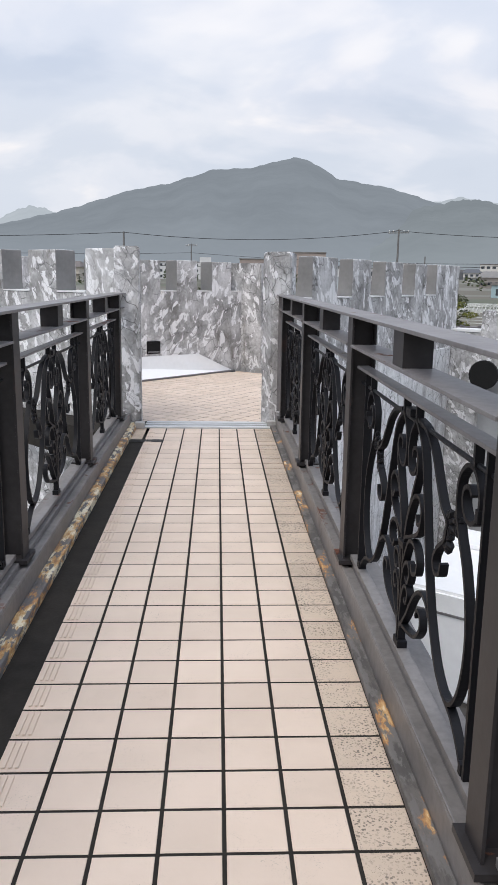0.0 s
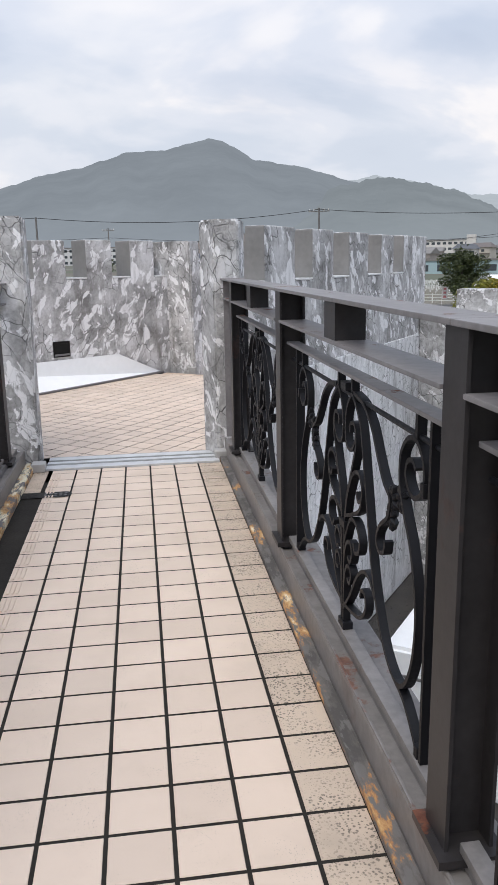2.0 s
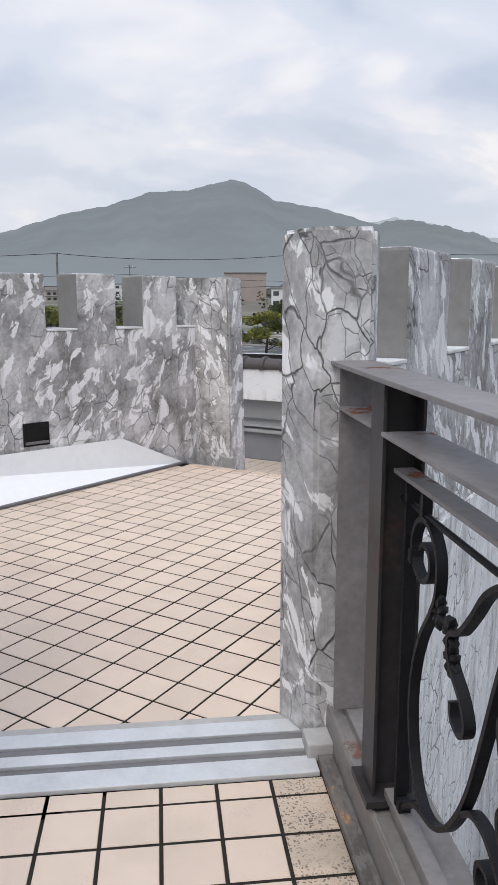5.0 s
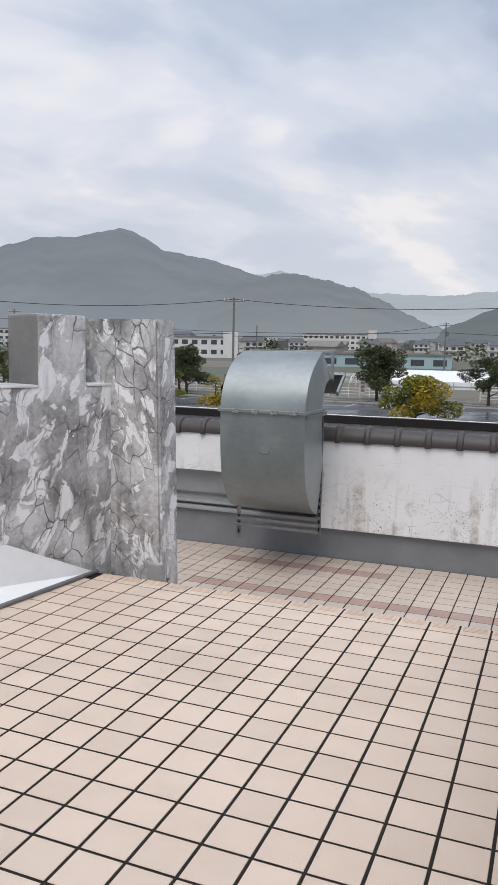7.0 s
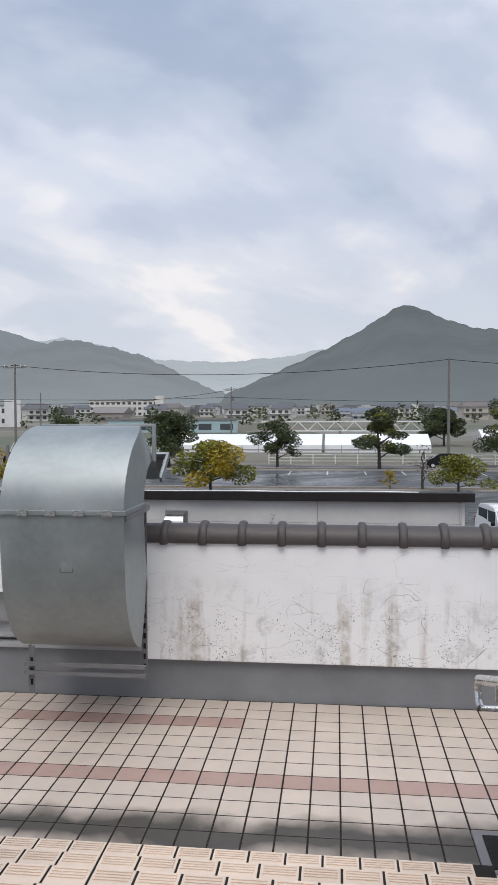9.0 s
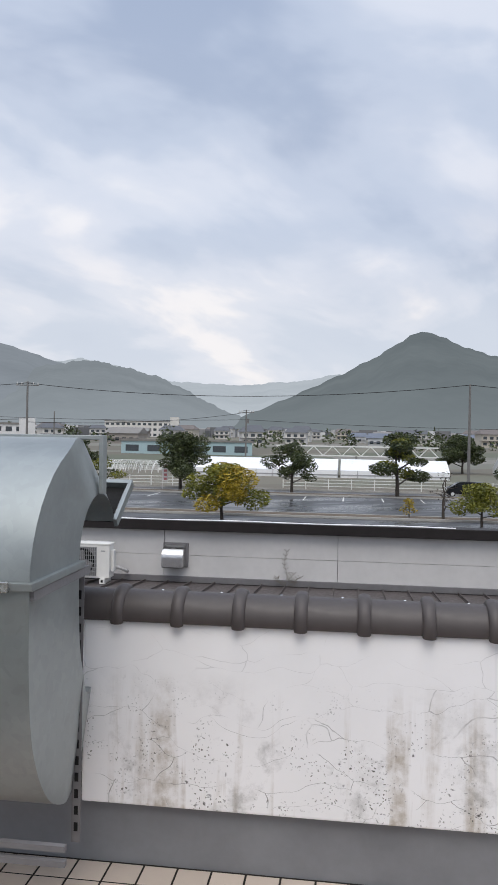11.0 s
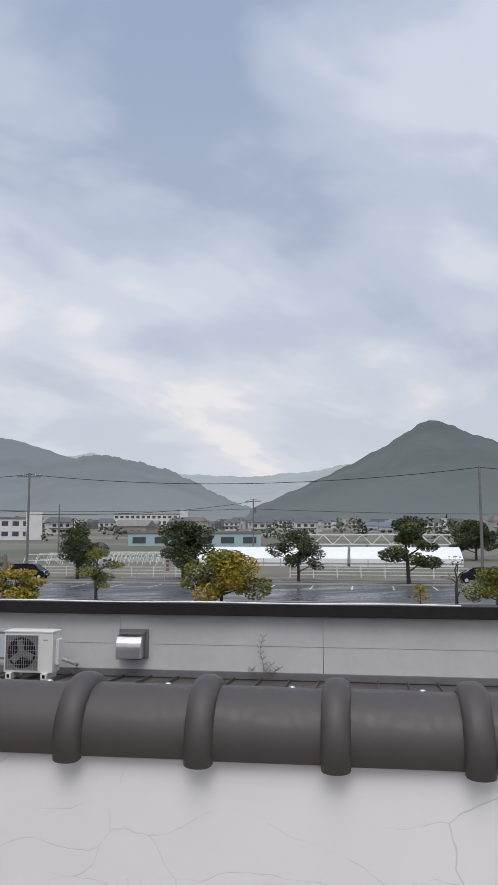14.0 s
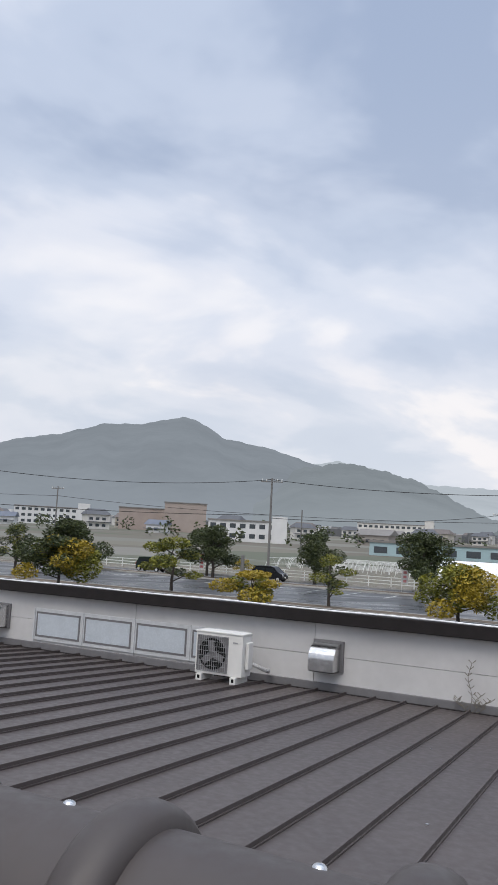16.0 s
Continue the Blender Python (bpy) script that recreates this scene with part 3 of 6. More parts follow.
# terrace slab and steps
terr = solo("terrace_slab", prism([(-2.85, -3.75), (0.3, -4.35), (0.85, -3.2), (0.85, 0.125), (-1.95, 0.125)], -0.30, -0.002), M_GROUT,
            "dark jointed bed of a square-tiled roof terrace", "floor", kind="structure", m=UVM)
solo("door_sill_plate", box(-0.66, 0.455, 0.375, 0.42, -0.05, 0.003), M_CONC, "worn cement strip at the terrace edge", "threshold", kind="structure")
sill_t = thing("threshold", "grooved aluminium threshold between bridge and terrace", "threshold", kind="structure")
for y0, y1, z, mt in ((0.078, 0.165, 0.012, M_ALU), (0.165, 0.200, 0.004, M_TRIMGREY), (0.200, 0.255, 0.014, M_ALU), (0.255, 0.300, 0.005, M_TRIMGREY), (0.300, 0.375, 0.012, M_ALU)):
    part("sill_strip", box(-0.665, 0.455, y0, y1 - 0.002, -0.03, z, 0.002), mt, sill_t)

RISE, RUN, V0 = 0.161, 0.3687, 0.134
steps = thing("stairs", "five tiled steps with ribbed nosings down to the lower terrace", "stairs", kind="structure", m=UVM)
for k in range(5):
    part("step", box(-1.9, 0.79, (V0 + (k - 1) * RUN if k else 0.126), V0 + k * RUN - 0.004, -0.95, -RISE * k - 0.003), M_GROUT, steps)
LZ, LP, LU, LV = -0.805, 0.1725, 0.101, 3.768
solo("lower_terrace_slab", box(-4.2, 2.6, 1.55, 4.1, LZ - 0.30, LZ - 0.002), M_GROUT, "dark jointed bed of the lower tiled terrace", "floor", kind="structure", m=UVM)
for (u0, u1) in ((-2.35, -1.97), (0.79, 1.12)):
    dr = thing("floor_drain", "dark sunken steel drain gully in the lower terrace", "drain", "drains", m=UVM)
    part("frame", box(u0, u1, 1.80, 2.19, LZ - 0.02, LZ + 0.008, 0.004), M_TRIMGREY, dr)
    part("pit", box(u0 + 0.05, u1 - 0.03, 1.83, 2.14, LZ - 0.02, LZ + 0.012), M_DARK, dr)

# ramped white flashing at the foot of the west parapet
bm = bmesh.new()
dw = Vector((-0.322, -0.947, 0)).normalized()
foot_a, foot_b = Vector((-1.70, 0.12, 0.004)), Vector((-2.12, -3.4, 0.004))
top_a = Vector((-1.66, 0.36, 0)) + dw * 0.83
top_b = Vector((-1.66, 0.36, 0)) + dw * 3.75
va = [bm.verts.new(p) for p in (foot_a, foot_b, top_b + Vector((0.01, 0, 0.27)), top_a + Vector((0.01, 0, 0.275)))]
vb = [bm.verts.new(p) for p in (foot_a + Vector((-0.03, 0, 0)), top_b + Vector((-0.1, 0, 0)), top_a + Vector((-0.1, 0, 0)))]
bm.faces.new(va)
bm.faces.new((va[0], va[3], vb[2], vb[0]))
flash = thing("flashing_ramp", "sloping white sheet-metal flashing along the parapet foot", "flashing", kind="structure", m=UVM)
part("sheet", bm, M_SHEET, flash)
bm = bmesh.new()
for k in range(1):
    d_ = (foot_b - foot_a)
    cyl_bm(bm, foot_a + Vector((0.012, 0, 0.008)), foot_b + Vector((0.012, 0, 0.008)), 0.014, seg=6)
part("edge_strip", bm, M_TRIMGREY, flash, "dark mastic edge strip")
vent = thing("wall_vent", "small black square scupper in the marbled parapet", "vent",
             m=UVM @ Matrix.Translation((-2.155, -1.10, 0.39)) @ Matrix.Rotation(math.atan2(0.322, 0.947) * -1, 4, "Z"))
part("frame", box(-0.03, 0.012, -0.10, 0.10, -0.085, 0.085, 0.004), M_BLACK, vent)
part("recess", box(-0.02, 0.016, -0.075, 0.075, -0.04, 0.06), M_DARK, vent)
part("lip", box(-0.01, 0.022, -0.09, 0.09, -0.07, -0.05, 0.003), M_TRIMGREY, vent)

# ---- bridge edges and railings ----
for side, sgn, a, b, c_ in (("east", 1, 0.462, 0.508, 0.66), ("west", -1, -0.735, -0.790, -0.95)):
    e = thing("bridge_kerb_" + side, "bridge kerb with flaking cream and rust paint", "kerb", kind="structure")
    lo = 0.022 if sgn > 0 else 0.040
    part("edging", box(min(a, b), max(a, b), -8.5, 0.25, -0.05, lo, 0.006), M_RUST if sgn > 0 else M_RUST_HEAVY, e)
    part("base_channel", box(min(b, c_), max(b, c_), -8.5, 0.32, -0.05, 0.118, 0.006), M_BASE, e)
    lip = b + (c_ - b) * 0.04
    part("channel_lip", box(min(b + sgn * 0.002, lip + sgn * 0.004), max(b + sgn * 0.002, lip + sgn * 0.004), -8.5, 0.30, 0.112, 0.126, 0.002), M_BASE, e)
    mid = b + (c_ - b) * 0.30
    part("base_flange", box(min(mid, c_), max(mid, c_), -8.5, 0.32, 0.114, 0.142, 0.004), M_BASE, e)
solo("gutter", box(-0.733, -0.640, -8.5, -0.40, -0.06, -0.004), M_BLACK, "wet black gutter along the bridge edge", "gutter", kind="structure")
solo("gutter_end", box(-0.733, -0.640, -0.40, 0.07, -0.06, -0.001), M_TILE_DIRTY, "grimy tile strip at the gutter head", "floor strip", kind="structure")
dr = thing("floor_drain", "round-ended black floor drain with a perforated grate", "drain", "drains")
bm = bmesh.new()
pts = [(-0.735, -0.525), (-0.50, -0.530)] + [(-0.50 + 0.047 * math.cos(radians(a)), -0.475 + 0.055 * math.sin(radians(a))) for a in range(-80, 81, 16)] + [(-0.50, -0.420), (-0.735, -0.425)]
f = [bm.verts.new((x, y, 0.004)) for x, y in pts]
bm.faces.new(f)
part("pan", bm, M_BLACK, dr)
for i in range(5):
    for j in range(2):
        part("grate_hole", cyl((-0.60 + i * 0.028, -0.495 + j * 0.035, 0.0042), (-0.60 + i * 0.028, -0.495 + j * 0.035, 0.0062), 0.009, seg=8), M_TRIMGREY, dr)

POSTS_Y = (-0.19, -1.79, -3.54, -5.29, -7.04)
STROKES = [
    # long egg-shaped loop with a curl against the end upright
    smooth_line([(0.075, 0.915), (0.16, 0.85), (0.21, 0.722), (0.251, 0.597), (0.295, 0.476), (0.345, 0.385), (0.41, 0.310), (0.49, 0.272), (0.555, 0.290), (0.605, 0.37), (0.623, 0.479), (0.606, 0.575), (0.57, 0.653), (0.525, 0.713), (0.495, 0.77), (0.497, 0.845), (0.547, 0.893), (0.604, 0.893), (0.642, 0.85), (0.640, 0.80), (0.60, 0.768), (0.558, 0.773), (0.533, 0.802), (0.54, 0.835), (0.572, 0.848), (0.594, 0.832)]),
    # outer arm running into the cast leaf and a hanging curl
    smooth_line([(0.095, 0.918), (0.185, 0.905), (0.265, 0.86), (0.32, 0.797), (0.372, 0.744), (0.422, 0.715), (0.411, 0.665), (0.352, 0.622), (0.325, 0.58), (0.345, 0.552), (0.385, 0.562), (0.395, 0.595)]),
    # top of the loop, turned in and curled under the rail
    smooth_line([(0.075, 0.915), (0.030, 0.87), (0.012, 0.81), (0.028, 0.760), (0.075, 0.752), (0.115, 0.790), (0.108, 0.830), (0.068, 0.828), (0.062, 0.800)]),
    # middle stem up to the curl
    smooth_line([(0.010, 0.172), (0.012, 0.394), (0.014, 0.506), (0.035, 0.60), (0.087, 0.70), (0.125, 0.775), (0.118, 0.822)]),
    smooth_line([(0.012, 0.50), (0.040, 0.60), (0.095, 0.683), (0.150, 0.703), (0.187, 0.677), (0.186, 0.640), (0.155, 0.622), (0.135, 0.645)]),
    smooth_line([(0.186, 0.640), (0.165, 0.600), (0.100, 0.568), (0.022, 0.540)]),
    smooth_line([(0.014, 0.455), (0.070, 0.540), (0.130, 0.551), (0.172, 0.519), (0.166, 0.478), (0.128, 0.462), (0.112, 0.485)]),
    smooth_line([(0.012, 0.398), (0.035, 0.455), (0.075, 0.473), (0.096, 0.445), (0.078, 0.412), (0.050, 0.420)]),
    smooth_line([(0.012, 0.300), (0.030, 0.370), (0.062, 0.395), (0.088, 0.378), (0.075, 0.345), (0.050, 0.350)]),
    # low bow tied to the loop, and the foot curl
    smooth_line([(0.010, 0.237), (0.085, 0.315), (0.150, 0.395), (0.215, 0.440), (0.275, 0.440), (0.318, 0.410)]),
    smooth_line([(0.012, 0.255), (0.110, 0.268), (0.190, 0.290), (0.240, 0.335), (0.236, 0.375), (0.200, 0.378), (0.190, 0.352)]),
    smooth_line([(0.49, 0.272), (0.56, 0.255), (0.62, 0.215), (0.655, 0.180)]),
]
SCROLL_MESHES = []
for s in STROKES:
    for sign in (1, -1):
        SCROLL_MESHES.append(mesh_of("scroll", sweep([(sign * y, z) for y, z in s], 0.0115, 0.0055), M_IRON))


def leaf_clump():
    bm = bmesh.new()
    for i in range(7):
        a = i * 2 * math.pi / 7
        m = Matrix.Translation((0, 0.016 * math.cos(a), 0.022 * math.sin(a))) @ Matrix.Rotation(a, 4, "X") @ Matrix.Diagonal((0.012, 0.019, 0.011, 1))
        bmesh.ops.create_icosphere(bm, subdivisions=1, radius=1.0, matrix=m)
    return bm


LEAF = mesh_of("cast_leaf", leaf_clump(), M_IRON, True)
COLLAR = mesh_of("collar", box(-0.016, 0.016, -0.03, 0.03, -0.012, 0.012, 0.003), M_IRON)
ROSETTE = mesh_of("clasp", box(-0.015, 0.015, -0.011, 0.011, -0.016, 0.016, 0.003), M_IRON)


def h_post():
    bm = bmesh.new()
    box_bm(bm, -0.050, -0.042, -0.05, 0.05, 0.0, 1.02, 0.001)
    box_bm(bm, 0.042, 0.050, -0.05, 0.05, 0.0, 1.02, 0.001)
    box_bm(bm, -0.042, 0.042, -0.003, 0.003, 0.0, 1.02)
    box_bm(bm, -0.07, 0.07, -0.075, 0.075, -0.012, 0.006)
    return bm


POST = mesh_of("post", h_post(), M_STEEL)
BLOCK = mesh_of("spacer_block", box(-0.045, 0.045, -0.065, 0.065, 0, 0.112, 0.001), M_STEEL)


def railing(name, xc, label):
    """Steel posts, three flat rails and wrought-iron scroll panels along the bridge."""
    r = thing(name, label, "railing", "bridge railings", m=pose(xc, 0, 0))
    for y in POSTS_Y:
        shared("post", POST, r, (0, y, 0.145))
    for i, (y1, y0) in enumerate(zip(POSTS_Y, POSTS_Y[1:])):
        ye = y1 + (0.47 if i == 0 else 0.0)
        yc = (y0 + y1) / 2
        part("top_rail", box(-0.062, 0.062, y0 + 0.002, ye - 0.002, 1.165, 1.177, 0.002), M_STEEL_UP, r)
        part("middle_rail", box(-0.056, 0.056, y0 + 0.052, y1 - 0.052, 1.046, 1.056, 0.002), M_STEEL_UP, r)
        part("panel_rail", box(-0.024, 0.024, y0 + 0.052, y1 - 0.052, 0.962, 0.973, 0.002), M_STEEL_UP, r)
        part("thin_rod", cyl((0, y0 + 0.06, 0.905), (0, y1 - 0.06, 0.905), 0.007, seg=8), M_IRON, r, smooth=True)
        part("bottom_rail", box(-0.020, 0.020, y0 + 0.052, y1 - 0.052, 0.150, 0.172, 0.002), M_BASE, r)
        for q in (-1, 1):
            part("upright", box(-0.014, 0.014, -0.006, 0.006, 0.172, 0.962), M_IRON, r, m=Matrix.Translation((0, yc + q * 0.685, 0)))
            part("rail_stub", box(-0.011, 0.011, -0.007, 0.007, 0.892, 0.962), M_IRON, r, m=Matrix.Translation((0, yc + q * 0.592, 0)))
            part("stub", box(-0.011, 0.011, -0.007, 0.007, 0.905, 0.962), M_IRON, r, m=Matrix.Translation((0, yc + q * 0.075, 0)))
            shared("cast_leaf", LEAF, r, (0, yc + q * 0.430, 0.715))
            shared("cast_leaf", LEAF, r, (0, yc + q * 0.418, 0.668))
            shared("cast_leaf", LEAF, r, (0, yc + q * 0.490, 0.735))
            shared("clasp", ROSETTE, r, (0, yc + q * 0.645, 0.800))
            shared("clasp", ROSETTE, r, (0, yc + q * 0.660, 0.186))
        shared("spacer_block", BLOCK, r, (0, yc + 0.05, 1.0545))
        for me in SCROLL_MESHES:
            shared("scroll", me, r, (0, yc, 0))
        shared("collar", COLLAR, r, (0, yc, 0.925))
        shared("collar", COLLAR, r, (0, yc, 0.510))
        shared("collar", COLLAR, r, (0, yc, 0.184))
    y_top = POSTS_Y[0]
    part("end_plate", box(-0.05, 0.05, y_top + 0.37, y_top + 0.376, 0.145, 1.165), M_STEEL_UP, r)
    part("end_rail", box(-0.05, 0.05, y_top + 0.052, y_top + 0.37, 1.046, 1.056), M_STEEL_UP, r)
    return r


railing("bridge_railing", 0.565, "dark steel bridge railing with wrought-iron scroll panels and peeling paint")
railing("bridge_railing", -0.875, "dark steel bridge railing with wrought-iron scrolls beside the gutter")

# ---- stair handrail ----
hr = thing("handrail", "brushed stainless stair handrail with a rounded return", "handrail", m=UVM)
bm = bmesh.new()
cyl_bm(bm, (0.69, 0.15, 0.68), (0.69, 1.42, 0.275), 0.021, seg=14)
part("grip", bm, M_STAINLESS, hr, smooth=True)
bm = bmesh.new()
path = [(1.42, 0.275), (1.455, 0.25), (1.46, 0.21), (1.44, 0.175), (1.38, 0.165)]
for (a0, b0), (a1, b1) in zip(path, path[1:]):
    cyl_bm(bm, (0.69, a0, b0), (0.69, a1, b1), 0.016, seg=10)
cyl_bm(bm, (0.69, 1.38, 0.165), (0.785, 1.38, 0.165), 0.013, seg=10)
part("return", bm, M_STAINLESS, hr, smooth=True)
for v in (0.35, 1.05):
    z = 0.68 - (v - 0.15) * 0.3189
    bm = bmesh.new()
    cyl_bm(bm, (0.69, v, z - 0.015), (0.69, v, z - 0.075), 0.008, seg=8)
    cyl_bm(bm, (0.69, v, z - 0.075), (0.785, v, z - 0.075), 0.008, seg=8)
    part("bracket", bm, M_STAINLESS, hr, smooth=True)

# ---- white cap wall ----
WV = 3.89
cap_wall = thing("wall_cap", "cracked white stucco garden wall with grey plinth, stained by mould", "wall", kind="structure", m=UVM)
part("upper_panel", box(-6.2, -1.43, WV, WV + 0.26, 0.02, 0.44, 0.006), M_WHITE, cap_wall)
part("lower_panel", box(-1.43, 3.4, WV + 0.006, WV + 0.26, -0.485, 0.44, 0.010), M_WHITE, cap_wall)
part("plinth", box(-6.2, 3.4, WV + 0.06, WV + 0.24, LZ - 0.02, -0.40), M_GREYWALL, cap_wall, "grey painted plinth")
part("recess", box(-6.2, -1.436, WV + 0.13, WV + 0.24, -0.42, 0.03), M_GREYMETAL, cap_wall, "recessed grey metal panel")
part("ledge", box(-6.2, -1.436, WV + 0.01, WV + 0.16, -0.425, -0.385, 0.004), M_GREYMETAL, cap_wall)
part("ledge", box(-6.2, -1.436, WV + 0.05, WV + 0.16, -0.355, -0.335, 0.004), M_GREYMETAL, cap_wall)
part("frame_rail", box(-6.2, -1.436, WV + 0.10, WV + 0.16, -0.26, -0.245), M_TRIMGREY, cap_wall)
# solid panel in the gap, its shade held in the near-black colour
part("gap_shadow_panel", box(-1.62, -1.436, WV + 0.05, WV + 0.14, -0.30, 0.02), M_DARK, cap_wall, "near-black panel for the shaded opening beside the duct")
CR, CV, CZ = 0.118, 3.987, 0.462
caps = thing("wall_coping", "dark brown half-round ridge tiles along the wall top", "coping", kind="structure", m=UVM)


def cap_tile():
    bm = bmesh.new()
    prof = [(-0.1525, CR), (0.148, CR - 0.004)]
    seg = 28
    rings = []
    for u, r in prof:
        rings.append([bm.verts.new((u, r * math.cos(radians(a)), r * math.sin(radians(a)))) for a in np.linspace(-12, 192, seg)])
    for a, b in zip(rings, rings[1:]):
        for i in range(seg - 1):
            bm.faces.new((a[i], a[i + 1], b[i + 1], b[i]))
    bm.faces.new(rings[0][::-1])
    bm.faces.new(rings[1])
    return bm


def cap_collar():
    bm = bmesh.new()
    seg, n = 28, 9
    rings = []
    for j in range(n):
        a = math.pi * j / (n - 1)
        u, dr_ = -0.033 * math.cos(a), 0.026 * math.sin(a) ** 0.7 - 0.002
        rings.append([bm.verts.new((u, (CR + dr_) * math.cos(radians(b)), (CR + dr_) * math.sin(radians(b)))) for b in np.linspace(-15, 195, seg)])
    for a, b in zip(rings, rings[1:]):
        for i in range(seg - 1):
            bm.faces.new((a[i], a[i + 1], b[i + 1], b[i]))
    for i in (0, seg - 1):
        bm.faces.new([r[i] for r in rings])
    return bm


CAPM = mesh_of("cap_tile", cap_tile(), M_CAP, True)
COLM = mesh_of("cap_collar", cap_collar(), M_CAP, True)
bm = bmesh.new()
bmesh.ops.create_uvsphere(bm, u_segments=10, v_segments=6, radius=0.0085, matrix=Matrix.Diagonal((1, 1, 0.6, 1)))
BOLTM = mesh_of("screw_head", bm, M_STAINLESS, True)
PITCH = 0.3052
for i in range(-20, 12):
    u = -0.032 + PITCH * i
    t = shared("cap_tile", CAPM, caps, (u + PITCH / 2, CV, CZ))
    shared("cap_collar", COLM, caps, (u, CV, CZ))
    shared("screw_head", BOLTM, caps, (u + PITCH * 0.65, CV + 0.030, CZ + CR - 0.007))

# ---- gooseneck duct ----
duct = thing("exhaust_duct", "large galvanised gooseneck exhaust duct strapped to the wall", "duct", m=UVM)
outer = smooth_line([(3.88, -0.26), (3.45, -0.245), (3.14, -0.13), (2.96, 0.12), (2.90, 0.42), (2.89, 0.79)], 6)
inner = smooth_line([(3.88, 0.10), (3.70, 0.13), (3.55, 0.22), (3.46, 0.38), (3.43, 0.58), (3.42, 0.79)], 6)
arc_o = [(3.58 + 0.69 * math.cos(radians(a)), 0.79 + (0.56 if a > 90 else 0.56) * math.sin(radians(a))) for a in np.linspace(180, 32, 20)]
arc_i = [(3.69 + 0.27 * math.cos(radians(a)), 0.79 + 0.295 * math.sin(radians(a))) for a in np.linspace(180, 28, 20)]
DU0, DU1 = -2.13, -1.29


def duct_shell(po, pi, u0, u1):
    bm = bmesh.new()
    cols = []
    for (a, b), (c, d) in zip(po, pi):
        cols.append([bm.verts.new((u, v, z)) for u, v, z in ((u0, a, b), (u1 - 0.24 * max(0.0, a - 3.3), a, b), (u1 - 0.24 * max(0.0, c - 3.5) * (d < 0.5), c, d), (u0, c, d))])
    for p, q in zip(cols, cols[1:]):
        for i in range(4):
            bm.faces.new((p[i], p[(i + 1) % 4], q[(i + 1) % 4], q[i]))
    bm.faces.new(cols[0][::-1])
    bm.faces.new(cols[-1])
    return bm


part("lower_bend", duct_shell(outer, inner, DU0, DU1), M_GALV, duct, smooth=True)
part("upper_bend", duct_shell(arc_o, arc_i, DU0, DU1), M_GALV, duct, smooth=True)
mo, mi = Vector((0, *arc_o[-1])), Vector((0, *arc_i[-1]))
bm = bmesh.new()
nrm = Vector((0, 0.55, -0.83)).normalized() * 0.004
q = [Vector((u, p.y, p.z)) + nrm for u, p in ((DU0 + 0.02, mo), (DU1 - 0.02, mo), (DU1 - 0.02, mi), (DU0 + 0.02, mi))]
bm.faces.new([bm.verts.new(p) for p in q])
# the mouth is closed by a flat face coloured as dark as its inside
part("mouth", bm, M_DARK, duct, "flat dark face for the shaded duct mouth")
for v0, z0, z1 in ((2.868, 0.775, 0.805),):
    part("flange", box(DU0 - 0.02, DU1 + 0.02, 2.868, 3.45, z0, z1, 0.003), M_GALV, duct)
for i in range(4):
    part("flange_clip", box(DU0 + 0.13 + i * 0.19, DU0 + 0.20 + i * 0.19, 2.855, 2.872, 0.77, 0.81, 0.002), M_STAINLESS, duct)
part("top_strap", box(DU0 - 0.015, DU1 + 0.02, 3.66, 3.72, 1.340, 1.362, 0.004), M_GALV, duct)
part("side_strap", box(DU1 + 0.002, DU1 + 0.022, 3.66, 3.72, 1.085, 1.352, 0.003), M_GALV, duct)
bm = bmesh.new()
dd = (mo - mi)
for u0, u1 in ((DU0 - 0.015, DU0), (DU1, DU1 + 0.02)):
    box_bm(bm, u0, u1, -0.02, dd.length + 0.03, -0.015, 0.03)
box_bm(bm, DU0, DU1, dd.length, dd.length + 0.03, -0.015, 0.03)
bmesh.ops.transform(bm, matrix=Matrix.Translation(mi) @ Matrix.Rotation(math.atan2(dd.z, dd.y), 4, "X"), verts=bm.verts)
part("mouth_flange", bm, M_GALV, duct)
part("plate", box(-1.72, -1.645, 2.897, 2.902, 0.40, 0.52), M_GALV, duct, "small riveted access plate")
part("plate_rim", box(-1.728, -1.637, 2.900, 2.9035, 0.392, 0.528), M_TRIMGREY, duct)


def angle_leg(u, v, z0, z1, w=0.042):
    bm = bmesh.new()
    box_bm(bm, u, u + w, v, v + 0.004, z0, z1)
    box_bm(bm, u, u + 0.004, v, v + w, z0, z1)
    return bm


for u, v, zt in ((-2.03, 3.10, -0.16), (-1.335, 3.50, 0.74)):
    leg = part("bracket_leg", angle_leg(u, v, -0.48, zt), M_TRIMGREY, duct)
    for i in range(int((zt + 0.42) / 0.075)):
        part("slot", box(u + 0.012, u + 0.030, v - 0.0015, v + 0.001, -0.43 + i * 0.075, -0.39 + i * 0.075), M_DARK, leg)
part("bracket_arm", box(-1.34, -1.275, 2.90, 3.53, 0.735, 0.772), M_TRIMGREY, duct)
for z in (-0.275, -0.335):
    part("bracket_bar", box(-2.05, -1.20, 3.06, 3.085, z - 0.012, z + 0.012), M_TRIMGREY, duct)

# ---- sheet roof and the building beyond ----
ROOF_A, ROOF_B = (4.12, -0.72), (14.52, -1.385)
roof = thing("sheet_roof", "dark brown standing-seam sheet roof sloping to the building", "roof", kind="structure", m=UVM)


def roof_z(v):
    return ROOF_A[1] + (v - ROOF_A[0]) / (ROOF_B[0] - ROOF_A[0]) * (ROOF_B[1] - ROOF_A[1])


